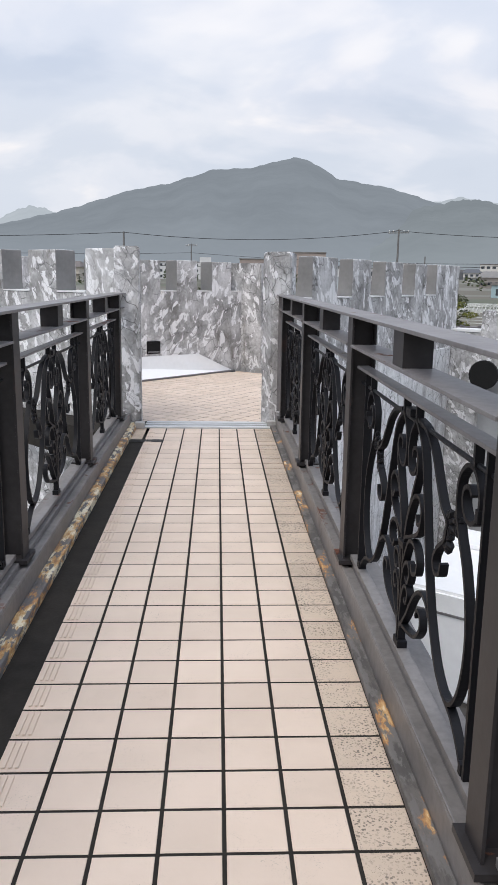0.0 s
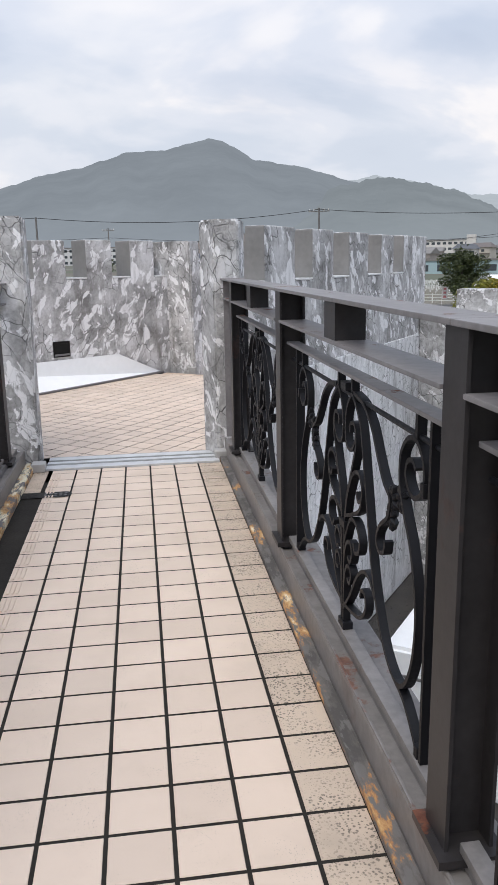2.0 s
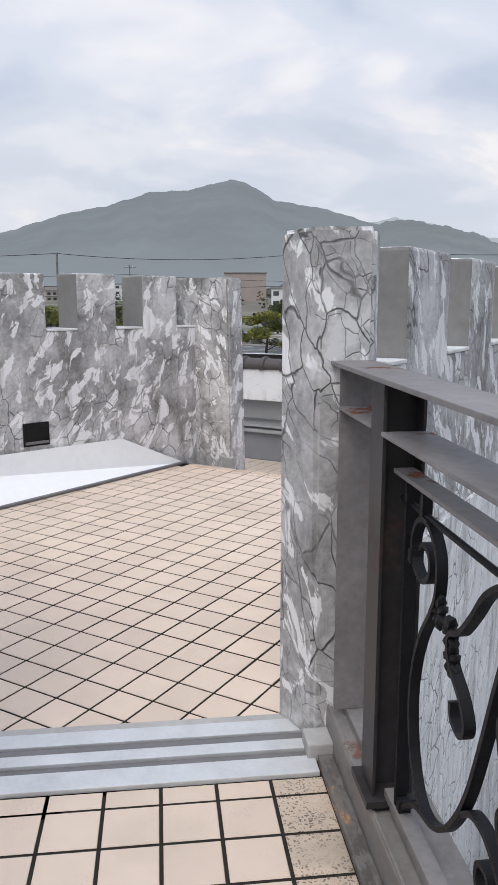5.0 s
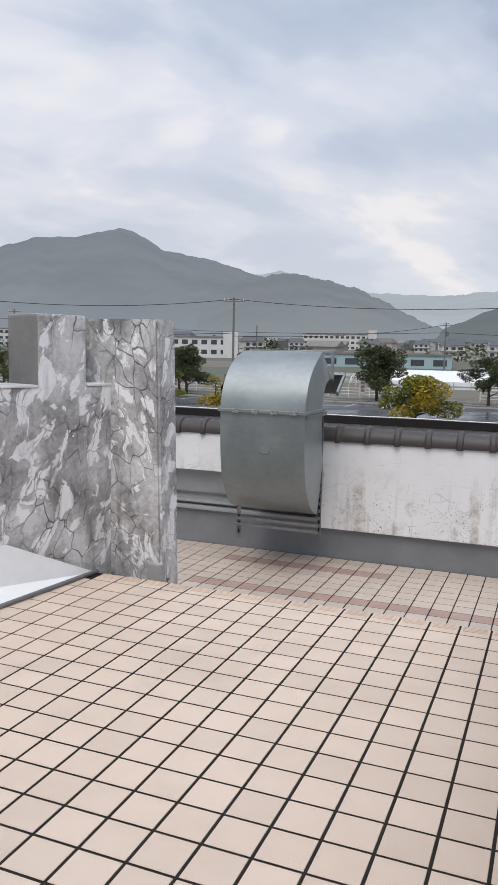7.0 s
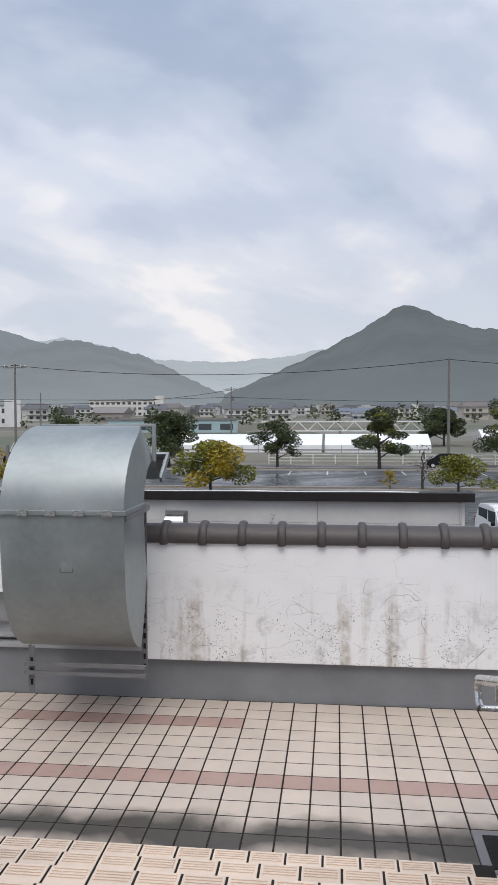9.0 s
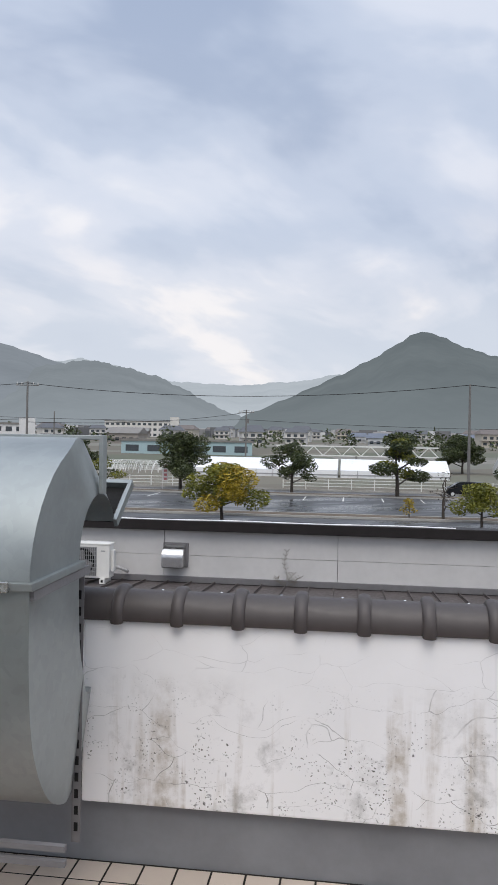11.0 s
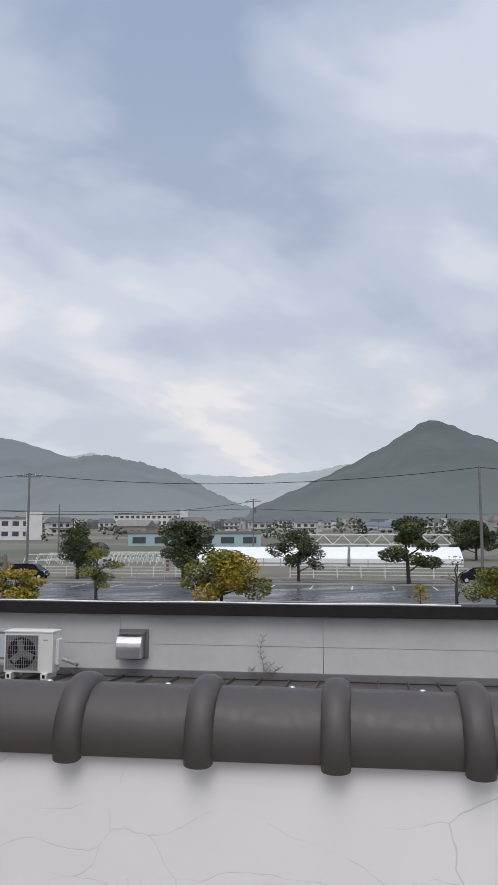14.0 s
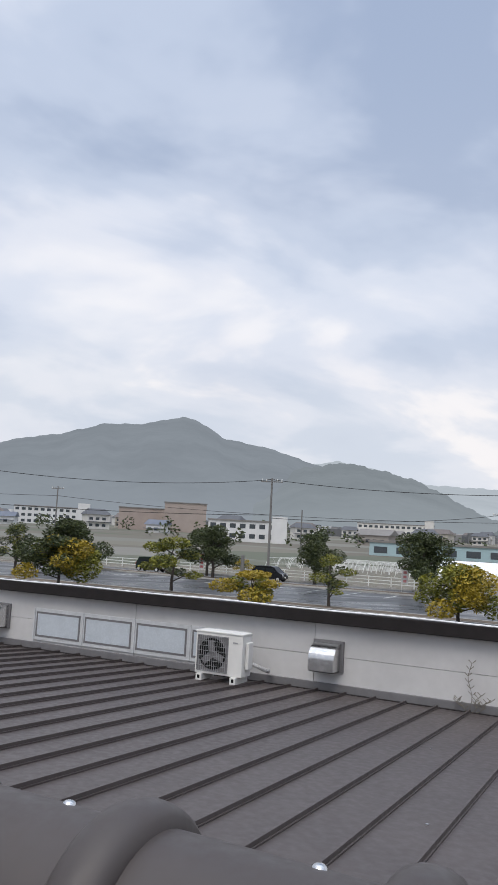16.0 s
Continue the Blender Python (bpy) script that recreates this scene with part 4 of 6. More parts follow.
bm = bmesh.new()
vs = [bm.verts.new((u, v, roof_z(v) + dz)) for dz in (0, -0.12) for u, v in ((-15, ROOF_A[0]), (2.85, ROOF_A[0]), (2.85, ROOF_B[0]), (-15, ROOF_B[0]))]
bm.faces.new(vs[:4])
bm.faces.new(vs[:3:-1])
for i in range(4):
    j = (i + 1) % 4
    bm.faces.new((vs[i], vs[4 + i], vs[4 + j], vs[j]))
part("sheet", bm, M_ROOF, roof)
bm = bmesh.new()
ln = math.hypot(ROOF_B[0] - ROOF_A[0], ROOF_B[1] - ROOF_A[1])
box_bm(bm, -0.020, 0.020, 0, ln, 0.0, 0.012, 0.002)
box_bm(bm, -0.009, 0.009, 0, ln, 0.012, 0.042, 0.002)
SEAM = mesh_of("seam", bm, M_ROOF)
tilt = math.atan2(ROOF_B[1] - ROOF_A[1], ROOF_B[0] - ROOF_A[0])
for i in range(38):
    o = new("seam", SEAM)
    o.parent = roof
    o.matrix_basis = Matrix.Translation((2.763 - 0.449 * i, ROOF_A[0], ROOF_A[1] + 0.0005)) @ Matrix.Rotation(tilt, 4, "X")
part("verge_trim", box(2.852, 2.96, 4.2, 14.5, -1.5, -1.43), M_PANE, roof, "pale green verge strip")
for i in range(9):
    u_, v_ = random.uniform(-6, 2), random.uniform(6, 12)
    part("roof_screw", cyl((u_, v_, roof_z(v_)), (u_, v_, roof_z(v_) + 0.012), 0.012, seg=8), M_STAINLESS, roof)

FV = 14.6
annex = thing("annex_building", "long low building with pale grey siding and a black fascia", "building", m=UVM)
for u0, u1 in ((-15, -10.25), (-10.25, -6.94), (-6.94, -3.63), (-3.63, -0.32), (-0.32, 2.75)):
    part("siding_panel", box(u0 + 0.004, u1 - 0.004, FV, FV + 0.05, -0.868, -0.36, 0.003), M_FACADE, annex)
    part("siding_panel", box(u0 + 0.004, u1 - 0.004, FV, FV + 0.05, -1.28, -0.874, 0.003), M_FACADE, annex)
part("core_wall", box(-15, 2.745, FV + 0.045, FV + 0.25, -4.0, -0.30), M_TRIMGREY, annex)
part("base_flashing", box(-15, 2.76, FV - 0.05, FV + 0.02, -1.39, -1.27, 0.006), M_TRIMGREY, annex)
part("base_gutter", box(-15, 2.76, FV - 0.10, FV - 0.03, -1.45, -1.375, 0.006), M_FASCIA, annex)
part("fascia", box(-15, 2.95, FV - 0.17, FV + 0.02, -0.385, -0.195, 0.012), M_FASCIA, annex)
part("parapet_top", box(-15, 2.95, FV + 0.022, FV + 0.30, -0.36, -0.205), M_FASCIA, annex)
part("rear_wall", box(-15, 2.745, FV + 0.252, FV + 7.0, -4.0, -1.75), M_FACADE, annex)
bm = bmesh.new()
for i in range(60):
    a, b = -15 + i * 0.28, -15 + (i + 1) * 0.28
    cyl_bm(bm, (a, FV - 0.10, -0.185 + 0.006 * math.sin(a * 2.1)), (b, FV - 0.10, -0.185 + 0.006 * math.sin(b * 2.1)), 0.013, seg=6)
part("edge_cable", bm, M_SHEET, annex, "white cable lying along the fascia")
part("corner_trim", box(2.71, 2.765, FV - 0.012, FV + 0.03, -1.28, -0.37), M_FACADE, annex)
bm = bmesh.new()
for z in (-0.45, -0.70, -0.95, -1.2):
    box_bm(bm, 2.655, 2.70, FV - 0.03, FV, z - 0.008, z + 0.008)
cyl_bm(bm, (2.678, FV - 0.03, -0.40), (2.678, FV - 0.03, -1.30), 0.014, seg=8)
cyl_bm(bm, (2.678, FV - 0.03, -1.30), (2.90, FV - 0.05, -1.45), 0.014, seg=8)
part("conduit", bm, M_FACADE, annex)
win = part("window_band", box(-9.15, -4.72, FV - 0.03, FV + 0.02, -1.225, -0.655), M_ALU, annex, "aluminium strip window with four frosted panes")
for i in range(4):
    u0 = -9.15 + i * 1.1075
    part("pane", box(u0 + 0.085, u0 + 1.02, FV - 0.037, FV - 0.028, -1.13, -0.75), M_PANE, win)
    part("sash_line", box(u0 + 0.05, u0 + 1.055, FV - 0.034, FV - 0.027, -1.165, -0.715), M_TRIMGREY, win)
    part("mullion", box(u0 - 0.012, u0 + 0.022, FV - 0.045, FV - 0.02, -1.225, -0.655), M_ALU, win)


def hood(u):
    h = thing("vent_hood", "stainless half-round wall vent hood on a dark plate", "vent hood", "wall vent hoods", m=UVM @ Matrix.Translation((u, FV, -0.86)))
    part("back_plate", box(-0.24, 0.25, -0.035, 0.005, -0.235, 0.225, 0.006), M_TRIMGREY, h)
    bm = bmesh.new()
    prof = [(0, 0.19)] + [(-0.27 + 0.27 * math.cos(radians(a)) if False else -0.30 * math.sin(radians(a)), -0.03 + 0.22 * math.cos(radians(a))) for a in range(0, 91, 10)] + [(-0.30, -0.20)]
    l, r = [], []
    for y, z in prof:
        l.append(bm.verts.new((-0.20, y - 0.03, z)))
        r.append(bm.verts.new((0.20, y - 0.03, z)))
    for i in range(len(prof) - 1):
        bm.faces.new((l[i], l[i + 1], r[i + 1], r[i]))
    for s in (l, r):
        bm.faces.new(s + [bm.verts.new((s[0].co.x, -0.03, -0.20))])
    part("shell", bm, M_STAINLESS, h, smooth=True)
    part("opening", box(-0.19, 0.19, -0.31, -0.03, -0.215, -0.202), M_DARK, h)
    for sx in (-0.2, 0.2):
        part("rivet", cyl((sx, -0.036, 0.19), (sx, -0.044, 0.19), 0.012, seg=8), M_STAINLESS, h)
    return h


hood(-3.40)
hood(-10.0)


def ac_unit(u, v, z):
    a = thing("air_conditioner", "ivory outdoor air-conditioning unit with a round fan grille, on plastic feet", "air conditioner", m=UVM @ Matrix.Translation((u, v, z)))
    part("casing", box(-0.40, 0.40, -0.15, 0.15, 0.09, 0.70, 0.012), M_ACWHITE, a)
    part("top_lid", box(-0.41, 0.41, -0.16, 0.16, 0.70, 0.725, 0.008), M_ACWHITE, a)
    part("grille_panel", box(-0.37, 0.16, -0.158, -0.148, 0.13, 0.66, 0.003), M_TRIMGREY, a)
    bm = bmesh.new()
    bmesh.ops.create_circle(bm, cap_ends=True, radius=0.235, segments=32, matrix=Matrix.Translation((-0.105, -0.1592, 0.395)) @ Matrix.Rotation(radians(90), 4, "X"))
    part("fan_recess", bm, M_DARK, a)
    for i in range(15):
        x = -0.365 + i * 0.0375
        part("guard_wire", box(x - 0.002, x + 0.002, -0.166, -0.161, 0.13, 0.66), M_GREYMETAL, a)
    for i in range(8):
        z_ = 0.14 + i * 0.073
        part("guard_wire", box(-0.37, 0.16, -0.169, -0.164, z_ - 0.002, z_ + 0.002), M_GREYMETAL, a)
    for s in range(3):
        bm = bmesh.new()
        box_bm(bm, 0.0, 0.2, -0.1615, -0.1600, -0.05, 0.05)
        bmesh.ops.transform(bm, matrix=Matrix.Translation((-0.105, 0, 0.395)) @ Matrix.Rotation(radians(s * 120 + 20), 4, "Y"), verts=bm.verts)
        part("fan_blade", bm, M_TRIMGREY, a)
    part("badge", box(0.24, 0.32, -0.156, -0.150, 0.58, 0.60), M_GREYMETAL, a)
    part("valve_cover", box(0.40, 0.46, -0.06, 0.10, 0.20, 0.60, 0.02), M_ACWHITE, a)
    for sx in (-0.30, 0.28):
        part("foot", box(sx - 0.05, sx + 0.05, -0.20, 0.20, -0.01, 0.09, 0.006), M_ACWHITE, a)
        part("foot_slot", box(sx - 0.02, sx + 0.02, -0.203, -0.198, 0.02, 0.07), M_DARK, a)
    bm = bmesh.new()
    pts3 = [(0.42, 0.10, 0.28), (0.52, 0.15, 0.24), (0.60, 0.26, 0.18), (0.58, 0.42, 0.14), (0.50, 0.58, 0.14)]
    for p0, p1 in zip(pts3, pts3[1:]):
        cyl_bm(bm, p0, p1, 0.03, seg=8)
    part("pipe", bm, M_CONC, a, "lagged refrigerant pipe", smooth=True)
    return a


AV = 13.95
ac_unit(-4.86, AV, roof_z(AV) + 0.028)
# dry weed in the gutter
weed = thing("weed", "dry thin weed growing from the roof gutter", "weed", m=UVM @ Matrix.Translation((-1.28, FV - 0.10, -1.40)))
bm = bmesh.new()
for j, (dx, hgt) in enumerate(((0.0, 0.68), (0.10, 0.26), (-0.14, 0.18), (0.2, 0.2))):
    p0 = Vector((dx * 0.3, 0, 0))
    n = 8
    for i in range(n):
        p1 = Vector((dx * 0.3 + dx * (i + 1) / n + 0.03 * math.sin(i), 0.01 * math.cos(i * 2), hgt * (i + 1) / n))
        cyl_bm(bm, p0, p1, 0.0045, seg=4)
        if i > 1:
            for s in (-1, 1):
                cyl_bm(bm, p1, p1 + Vector((s * 0.05, 0.01, 0.045)), 0.003, 0.006, seg=4)
        p0 = p1
part("stalk", bm, simple("dry_stalk", (0.16, 0.14, 0.11), 0.8), weed)

# ---- beside the bridge ----
GZ = -4.0
side = thing("side_wall", "lower marbled stucco wall stained by black mould", "wall", kind="structure", m=UVM)
part("wall_body", box(1.09, 1.50, 1.25, 1.45, GZ, 0.66, 0.01), M_MARBLE, side)
part("wall_body", box(1.50, 6.0, 1.22, 1.45, GZ, 0.945, 0.012), M_MARBLE, side)
part("wall_coping", box(1.10, 1.50, 1.24, 1.46, 0.66, 0.70, 0.006), M_SHEET, side, "white sheet-metal coping")
solo("light_well_floor", box(1.1, 9.0, -9.0, 1.2, -2.6, -2.45), M_WELLFLOOR, "very dark brown roof of the storey below", "roof", kind="structure", m=UVM)
cover = thing("roof_hatch", "white sheet-metal hatch cover on the roof below", "hatch cover", m=UVM @ pose(2.78, -1.30, -1.42))
bm = prism([(-0.75, -1.25), (0.85, -1.25), (0.85, 0.55), (-0.75, 0.55)], -1.03, 0.0)
bmesh.ops.bevel(bm, geom=list(bm.edges), offset=0.03, segments=2, affect="EDGES")
part("box", bm, M_SHEET, cover)
part("lid_seam", box(-0.76, 0.86, -1.262, -1.248, -0.22, -0.20), M_TRIMGREY, cover)
part("lid", box(-0.70, 0.80, 0.0, 0.50, 0.002, 0.05, 0.012), M_SHEET, cover)
ex = thing("kitchen_duct", "grey sheet-metal duct elbow against the marbled wall", "duct", m=UVM @ pose(1.75, 0.7, -0.25))
bm = bmesh.new()
for i in range(9):
    a0, a1 = radians(i * 10), radians(i * 10 + 10)
    cyl_bm(bm, (0, 0.42 * math.cos(a0), 0.42 * math.sin(a0)), (0, 0.42 * math.cos(a1), 0.42 * math.sin(a1)), 0.17, seg=18)
part("elbow", bm, M_GREYMETAL, ex, smooth=True)
part("riser", cyl((0, 0.42, 0.02), (0, 0.42, -2.2), 0.17, seg=20), M_GREYMETAL, ex, smooth=True)
part("mouth", cyl((0, 0.01, 0.42), (0, -0.04, 0.42), 0.185, seg=20), M_DARK, ex)
# no real depth here: the doorway's shade is only the panel's dark colour
solo("recess_panel", box(2.05, 2.75, 1.16, 1.215, -2.44, -0.35), M_DARK, "flat dark panel for the shaded doorway in the stained wall", "door recess", kind="structure", m=UVM)
solo("side_roof", box(-9.0, -1.05, -9.0, 0.0, -2.6, -2.45), M_SHEET, "white sheet roof below the bridge", "roof", kind="structure")

solo("limewashed_panel", box(1.083, 1.105, -2.62, 1.215, -2.44, 0.45, 0.006), M_LIME, "white limewashed lower face of the marbled parapet", "wall panel", kind="structure", m=UVM)

# rooftop condenser past the annex corner
cond = thing("rooftop_condenser", "white rooftop condenser with a round fan guard", "condenser", m=UVM @ pose(3.55, 13.6, -1.62))
part("body", box(-0.62, 0.75, -0.45, 0.45, -2.38, 0.30, 0.02), M_DARK, cond)
part("top_tray", box(-0.66, 0.80, -0.5, 0.5, 0.30, 0.36, 0.01), M_SHEET, cond)
bm = bmesh.new()
for r in (0.40, 0.34, 0.28, 0.22, 0.16, 0.10):
    ring = [(r * math.cos(radians(a)), r * math.sin(radians(a)), 0.40) for a in range(0, 361, 24)]
    for p0, p1 in zip(ring, ring[1:]):
        cyl_bm(bm, (p0[0] + 0.1, p0[1], p0[2]), (p1[0] + 0.1, p1[1], p1[2]), 0.008, seg=4)
part("fan_guard", bm, M_GREYMETAL, cond)
part("fan_ring", cyl((0.1, 0, 0.355), (0.1, 0, 0.395), 0.42, seg=28), M_TRIMGREY, cond)
bm = bmesh.new()
for p0, p1 in (((-0.75, -0.2, 0.65), (-0.75, -0.2, -0.2)),):
    cyl_bm(bm, p0, p1, 0.045, seg=10)
part("pipe", bm, M_GREYMETAL, cond, smooth=True)

# ---- ground ----
bm = bmesh.new()
radii = [0, 30, 60, 100, 150, 220, 320, 480, 700, 1000, 1500, 2200, 3200, 4600]


def ground_z(r):
    return float(np.interp(r, [0, 140, 300, 900, 2200, 4600], [GZ, GZ, -0.8, 7.0, 24.0, 60.0]))


prev = None
for r in radii:
    ring = [bm.verts.new((r * math.sin(radians(a)), r * math.cos(radians(a)), ground_z(r) - (0.03 if r < 140 else 0))) for a in range(0, 360, 10)] if r else [bm.verts.new((0, 0, GZ - 0.03))]
    if prev:
        n = 36
        for i in range(n):
            if len(prev) == 1:
                bm.faces.new((prev[0], ring[i], ring[(i + 1) % n]))
            else:
                bm.faces.new((prev[i], ring[i], ring[(i + 1) % n], prev[(i + 1) % n]))
    prev = ring
solo("ground", bm, field_mat(), "flat valley floor of fields reaching to misty hills", "ground", kind="structure")
M_ASPH = asphalt_mat()
M_SOIL = simple("planting_soil", (0.11, 0.085, 0.06), 0.95, var=0.35, scale=1.2, bump=0.4)
M_KERB = simple("kerb_concrete", (0.36, 0.35, 0.33), 0.85, var=0.15)
M_LINE = simple("road_paint", (0.62, 0.62, 0.60), 0.7, var=0.15)
solo("car_park", box(-130, 130, 15.5, 84.0, GZ - 0.2, GZ), M_ASPH, "wet dark asphalt car park", "car park", kind="structure", m=UVM)
for k, (v0, v1) in enumerate(((54.0, 56.2), (75.2, 77.6), (82.6, 84.0))):
    st = thing("planting_strip", "kerbed planting strip of bare brown soil", "planting strip", "planting strips", "structure", UVM)
    part("soil", box(-120, 120, v0 + 0.15, v1 - 0.15, GZ, GZ + 0.14), M_SOIL, st)
    part("kerb", box(-120, 120, v0, v0 + 0.148, GZ, GZ + 0.16, 0.01), M_KERB, st)
    part("kerb", box(-120, 120, v1 - 0.148, v1, GZ, GZ + 0.16, 0.01), M_KERB, st)
lines = thing("parking_lines", "worn white parking bay lines on asphalt", "road markings", kind="structure", m=UVM)
for i in range(34):
    part("bay_line", box(-62 + i * 3.6, -61.88 + i * 3.6, 69.8, 74.6, GZ + 0.001, GZ + 0.005), M_LINE, lines)
for i in range(14):
    part("bay_line", box(-10 + i * 2.6, -9.88 + i * 2.6, 27, 31.5, GZ + 0.001, GZ + 0.005), M_LINE, lines)

# ---- white fence ----
M_FENCE = simple("white_fence_paint", (0.72, 0.72, 0.70), 0.5, var=0.08)
POSTF = mesh_of("fence_post", box(-0.05, 0.05, -0.04, 0.04, 0, 1.25, 0.01), M_FENCE)
for u0, u1 in ((-75, -13), (-7.5, 70)):
    fe = thing("fence", "white steel guard fence along the car park", "fence", "car park fences", m=UVM @ pose(0, 85.3, GZ - 0.05))
    n = int((u1 - u0) / 2.5)
    for i in range(n + 1):
        shared("fence_post", POSTF, fe, (u0 + i * 2.5, 0, 0))
    for z in (0.45, 0.80, 1.15):
        part("fence_rail", box(u0, u0 + n * 2.5, -0.035, -0.005 + 0.03, z - 0.035, z + 0.035, 0.008), M_FENCE, fe)

# ---- trees ----
M_BARK = simple("bark", (0.06, 0.05, 0.042), 0.95, var=0.3, scale=4)
M_PINE = leafy("pine_needles", (0.022, 0.036, 0.010), (0.085, 0.105, 0.026))
M_MOSS = leafy("yellow_green_leaves", (0.09, 0.105, 0.010), (0.26, 0.25, 0.02))
M_GOLD = leafy("golden_leaves", (0.26, 0.19, 0.012), (0.46, 0.34, 0.025))


def leaves(rng, clumps, size, n):
    """Many small bent leaves in flattened, ragged clumps."""
    vs, fs = [], []
    for cx, cy, cz, rx, rz in clumps:
        cnt = int(n * rx * rx)
        for _ in range(cnt):
            while True:
                p = rng.uniform(-1, 1, 3)
                if np.dot(p, p) <= 1 and rng.random() < 0.25 + 0.75 * np.dot(p, p):
                    break
            q = np.array((cx + p[0] * rx * rng.uniform(0.85, 1.12), cy + p[1] * rx, cz + p[2] * rz + 0.12 * rz * math.sin(5 * p[0] + cx)))
            a = rng.normal(size=3)
            a[2] *= 0.5
            a /= np.linalg.norm(a)
            b = np.cross(a, rng.normal(size=3))
            b /= np.linalg.norm(b)
            s = size * rng.uniform(0.6, 1.4)
            i = len(vs)
            vs += [tuple(q - a * s), tuple(q + b * s * 0.45), tuple(q + a * s), tuple(q - b * s * 0.45)]
            fs.append((i, i + 1, i + 2, i + 3))
    return vs, fs


def tree(u, v, h, w, mats, seed, label, flat=False, bare=False):
    """A pruned garden pine: leaning trunk, spreading limbs, clouded foliage."""
    rng = np.random.default_rng(seed)
    t = thing("tree", label, "tree", "car park trees", m=UVM @ pose(u, v, GZ + 0.10, 0, 0, rng.uniform(0, 360)))
    bm = bmesh.new()
    pts = [Vector((0, 0, -0.15))]
    for i in range(5):
        pts.append(Vector((rng.uniform(-0.06, 0.06) * h * (i + 1) / 5, rng.uniform(-0.06, 0.06) * h * (i + 1) / 5, h * 0.86 * (i + 1) / 5)))
    r = 0.035 * h
    for i, (a, b) in enumerate(zip(pts, pts[1:])):
        cyl_bm(bm, a, b, r * (1 - 0.16 * i), r * (1 - 0.16 * (i + 1)), seg=7)
    clumps = []
    nl = 5 if flat else 8
    for i in range(nl):
        f = 0.24 + 0.68 * i / nl
        base = pts[0].lerp(pts[-1], f)
        ang = i * 2.4 + rng.uniform(-0.5, 0.5)
        reach = w * 0.5 * (0.95 - 0.75 * max(0, f - 0.35)) * rng.uniform(0.5, 1.05)
        tip = base + Vector((math.cos(ang) * reach, math.sin(ang) * reach, h * 0.10))
        mid = base.lerp(tip, 0.5) + Vector((0, 0, 0.05 * h))
        cyl_bm(bm, base, mid, r * 0.42, r * 0.30, seg=5)
        cyl_bm(bm, mid, tip, r * 0.30, r * 0.10, seg=5)
        cr = w * rng.uniform(0.13, 0.26)
        clumps.append((tip.x, tip.y, tip.z + 0.03 * h, cr, cr * (0.42 if flat else 0.6)))
        clumps.append((mid.x + rng.uniform(-0.1, 0.1) * w, mid.y + rng.uniform(-0.1, 0.1) * w, mid.z + 0.07 * h, cr * 0.75, cr * 0.45))
    top = pts[-1]
    clumps.append((top.x, top.y, top.z + 0.03 * h, w * 0.24, h * 0.12))
    part("trunk", bm, M_BARK, t, smooth=True)
    groups = [clumps[i::len(mats)] for i in range(len(mats))]
    for mt, g in zip(mats, groups):
        vs, fs = leaves(rng, g, 0.034 * max(3.0, w) ** 0.6 * 1.2, 480 if not bare else 90)
        me = bpy.data.meshes.new("crown")
        me.from_pydata(vs, [], fs)
        me.materials.append(mt)
        o = new("crown", me)
        o.parent = t
    return t


DARK = "dark green pruned pine with a clouded crown"
GOLD = "garden tree with golden yellow and green foliage"
for i, (u, v, h, w, mats, lab, flat) in enumerate((
        (-17.7, 79.0, 5.9, 6.4, (M_PINE,), DARK, False), (-6.0, 78.1, 5.0, 5.2, (M_PINE,), DARK, False),
        (4.4, 75.8, 6.2, 7.0, (M_PINE, M_MOSS), "tall green pine pruned into two layers", True), (16.9, 79.7, 7.1, 5.6, (M_PINE, M_MOSS), DARK, False),
        (21.5, 80.2, 4.3, 4.6, (M_PINE,), DARK, False), (-8.5, 50.5, 3.6, 5.6, (M_GOLD, M_MOSS, M_MOSS), GOLD, False),
        (8.4, 51.8, 2.7, 4.3, (M_MOSS,), "round yellow-green shrub tree in soil", False), (4.0, 55.0, 1.4, 1.4, (M_GOLD,), "small golden shrub in bare soil", False),
        (-18.6, 55.8, 3.7, 3.6, (M_MOSS, M_PINE), "slender yellow-green tree with a bare stem", True), (19.0, 137.0, 6.6, 8.4, (M_PINE,), "dark round evergreen tree in the fields", False),
        (-29.9, 81.8, 5.4, 5.6, (M_PINE,), DARK, False), (-42.7, 81.0, 5.4, 5.6, (M_PINE,), DARK, False),
        (-39.5, 76.5, 5.6, 5.4, (M_PINE,), DARK, False), (-32.1, 56.4, 4.3, 5.2, (M_MOSS, M_PINE), "spreading yellow-green tree with a bare stem", True),
        (-38.6, 50.5, 3.9, 6.6, (M_GOLD, M_PINE, M_MOSS), GOLD, False), (-55.1, 71.7, 5.4, 7.0, (M_PINE,), DARK, False),
        (-54.0, 62.3, 4.8, 4.0, (M_PINE, M_MOSS), DARK, False), (-23.0, 52.3, 2.3, 5.2, (M_GOLD, M_MOSS), "low golden garden tree near the kerb", True),
        (12.6, 52.6, 1.5, 2.6, (M_MOSS,), "low yellow-green shrub beside the kerb", True), (-62.0, 60.0, 4.6, 4.6, (M_MOSS, M_PINE), GOLD, False),
        (-36.0, 77.0, 2.2, 2.6, (M_GOLD, M_MOSS), "low golden garden tree near the kerb", True), (28.0, 79.0, 5.0, 6.0, (M_PINE,), DARK, False))):
    tree(u, v, h, w, mats, 100 + i, lab, flat)
bare = tree(6.3, 54.8, 3.4, 2.6, (M_BARK,), 77, "leafless shrub with grey twigs", True, True)
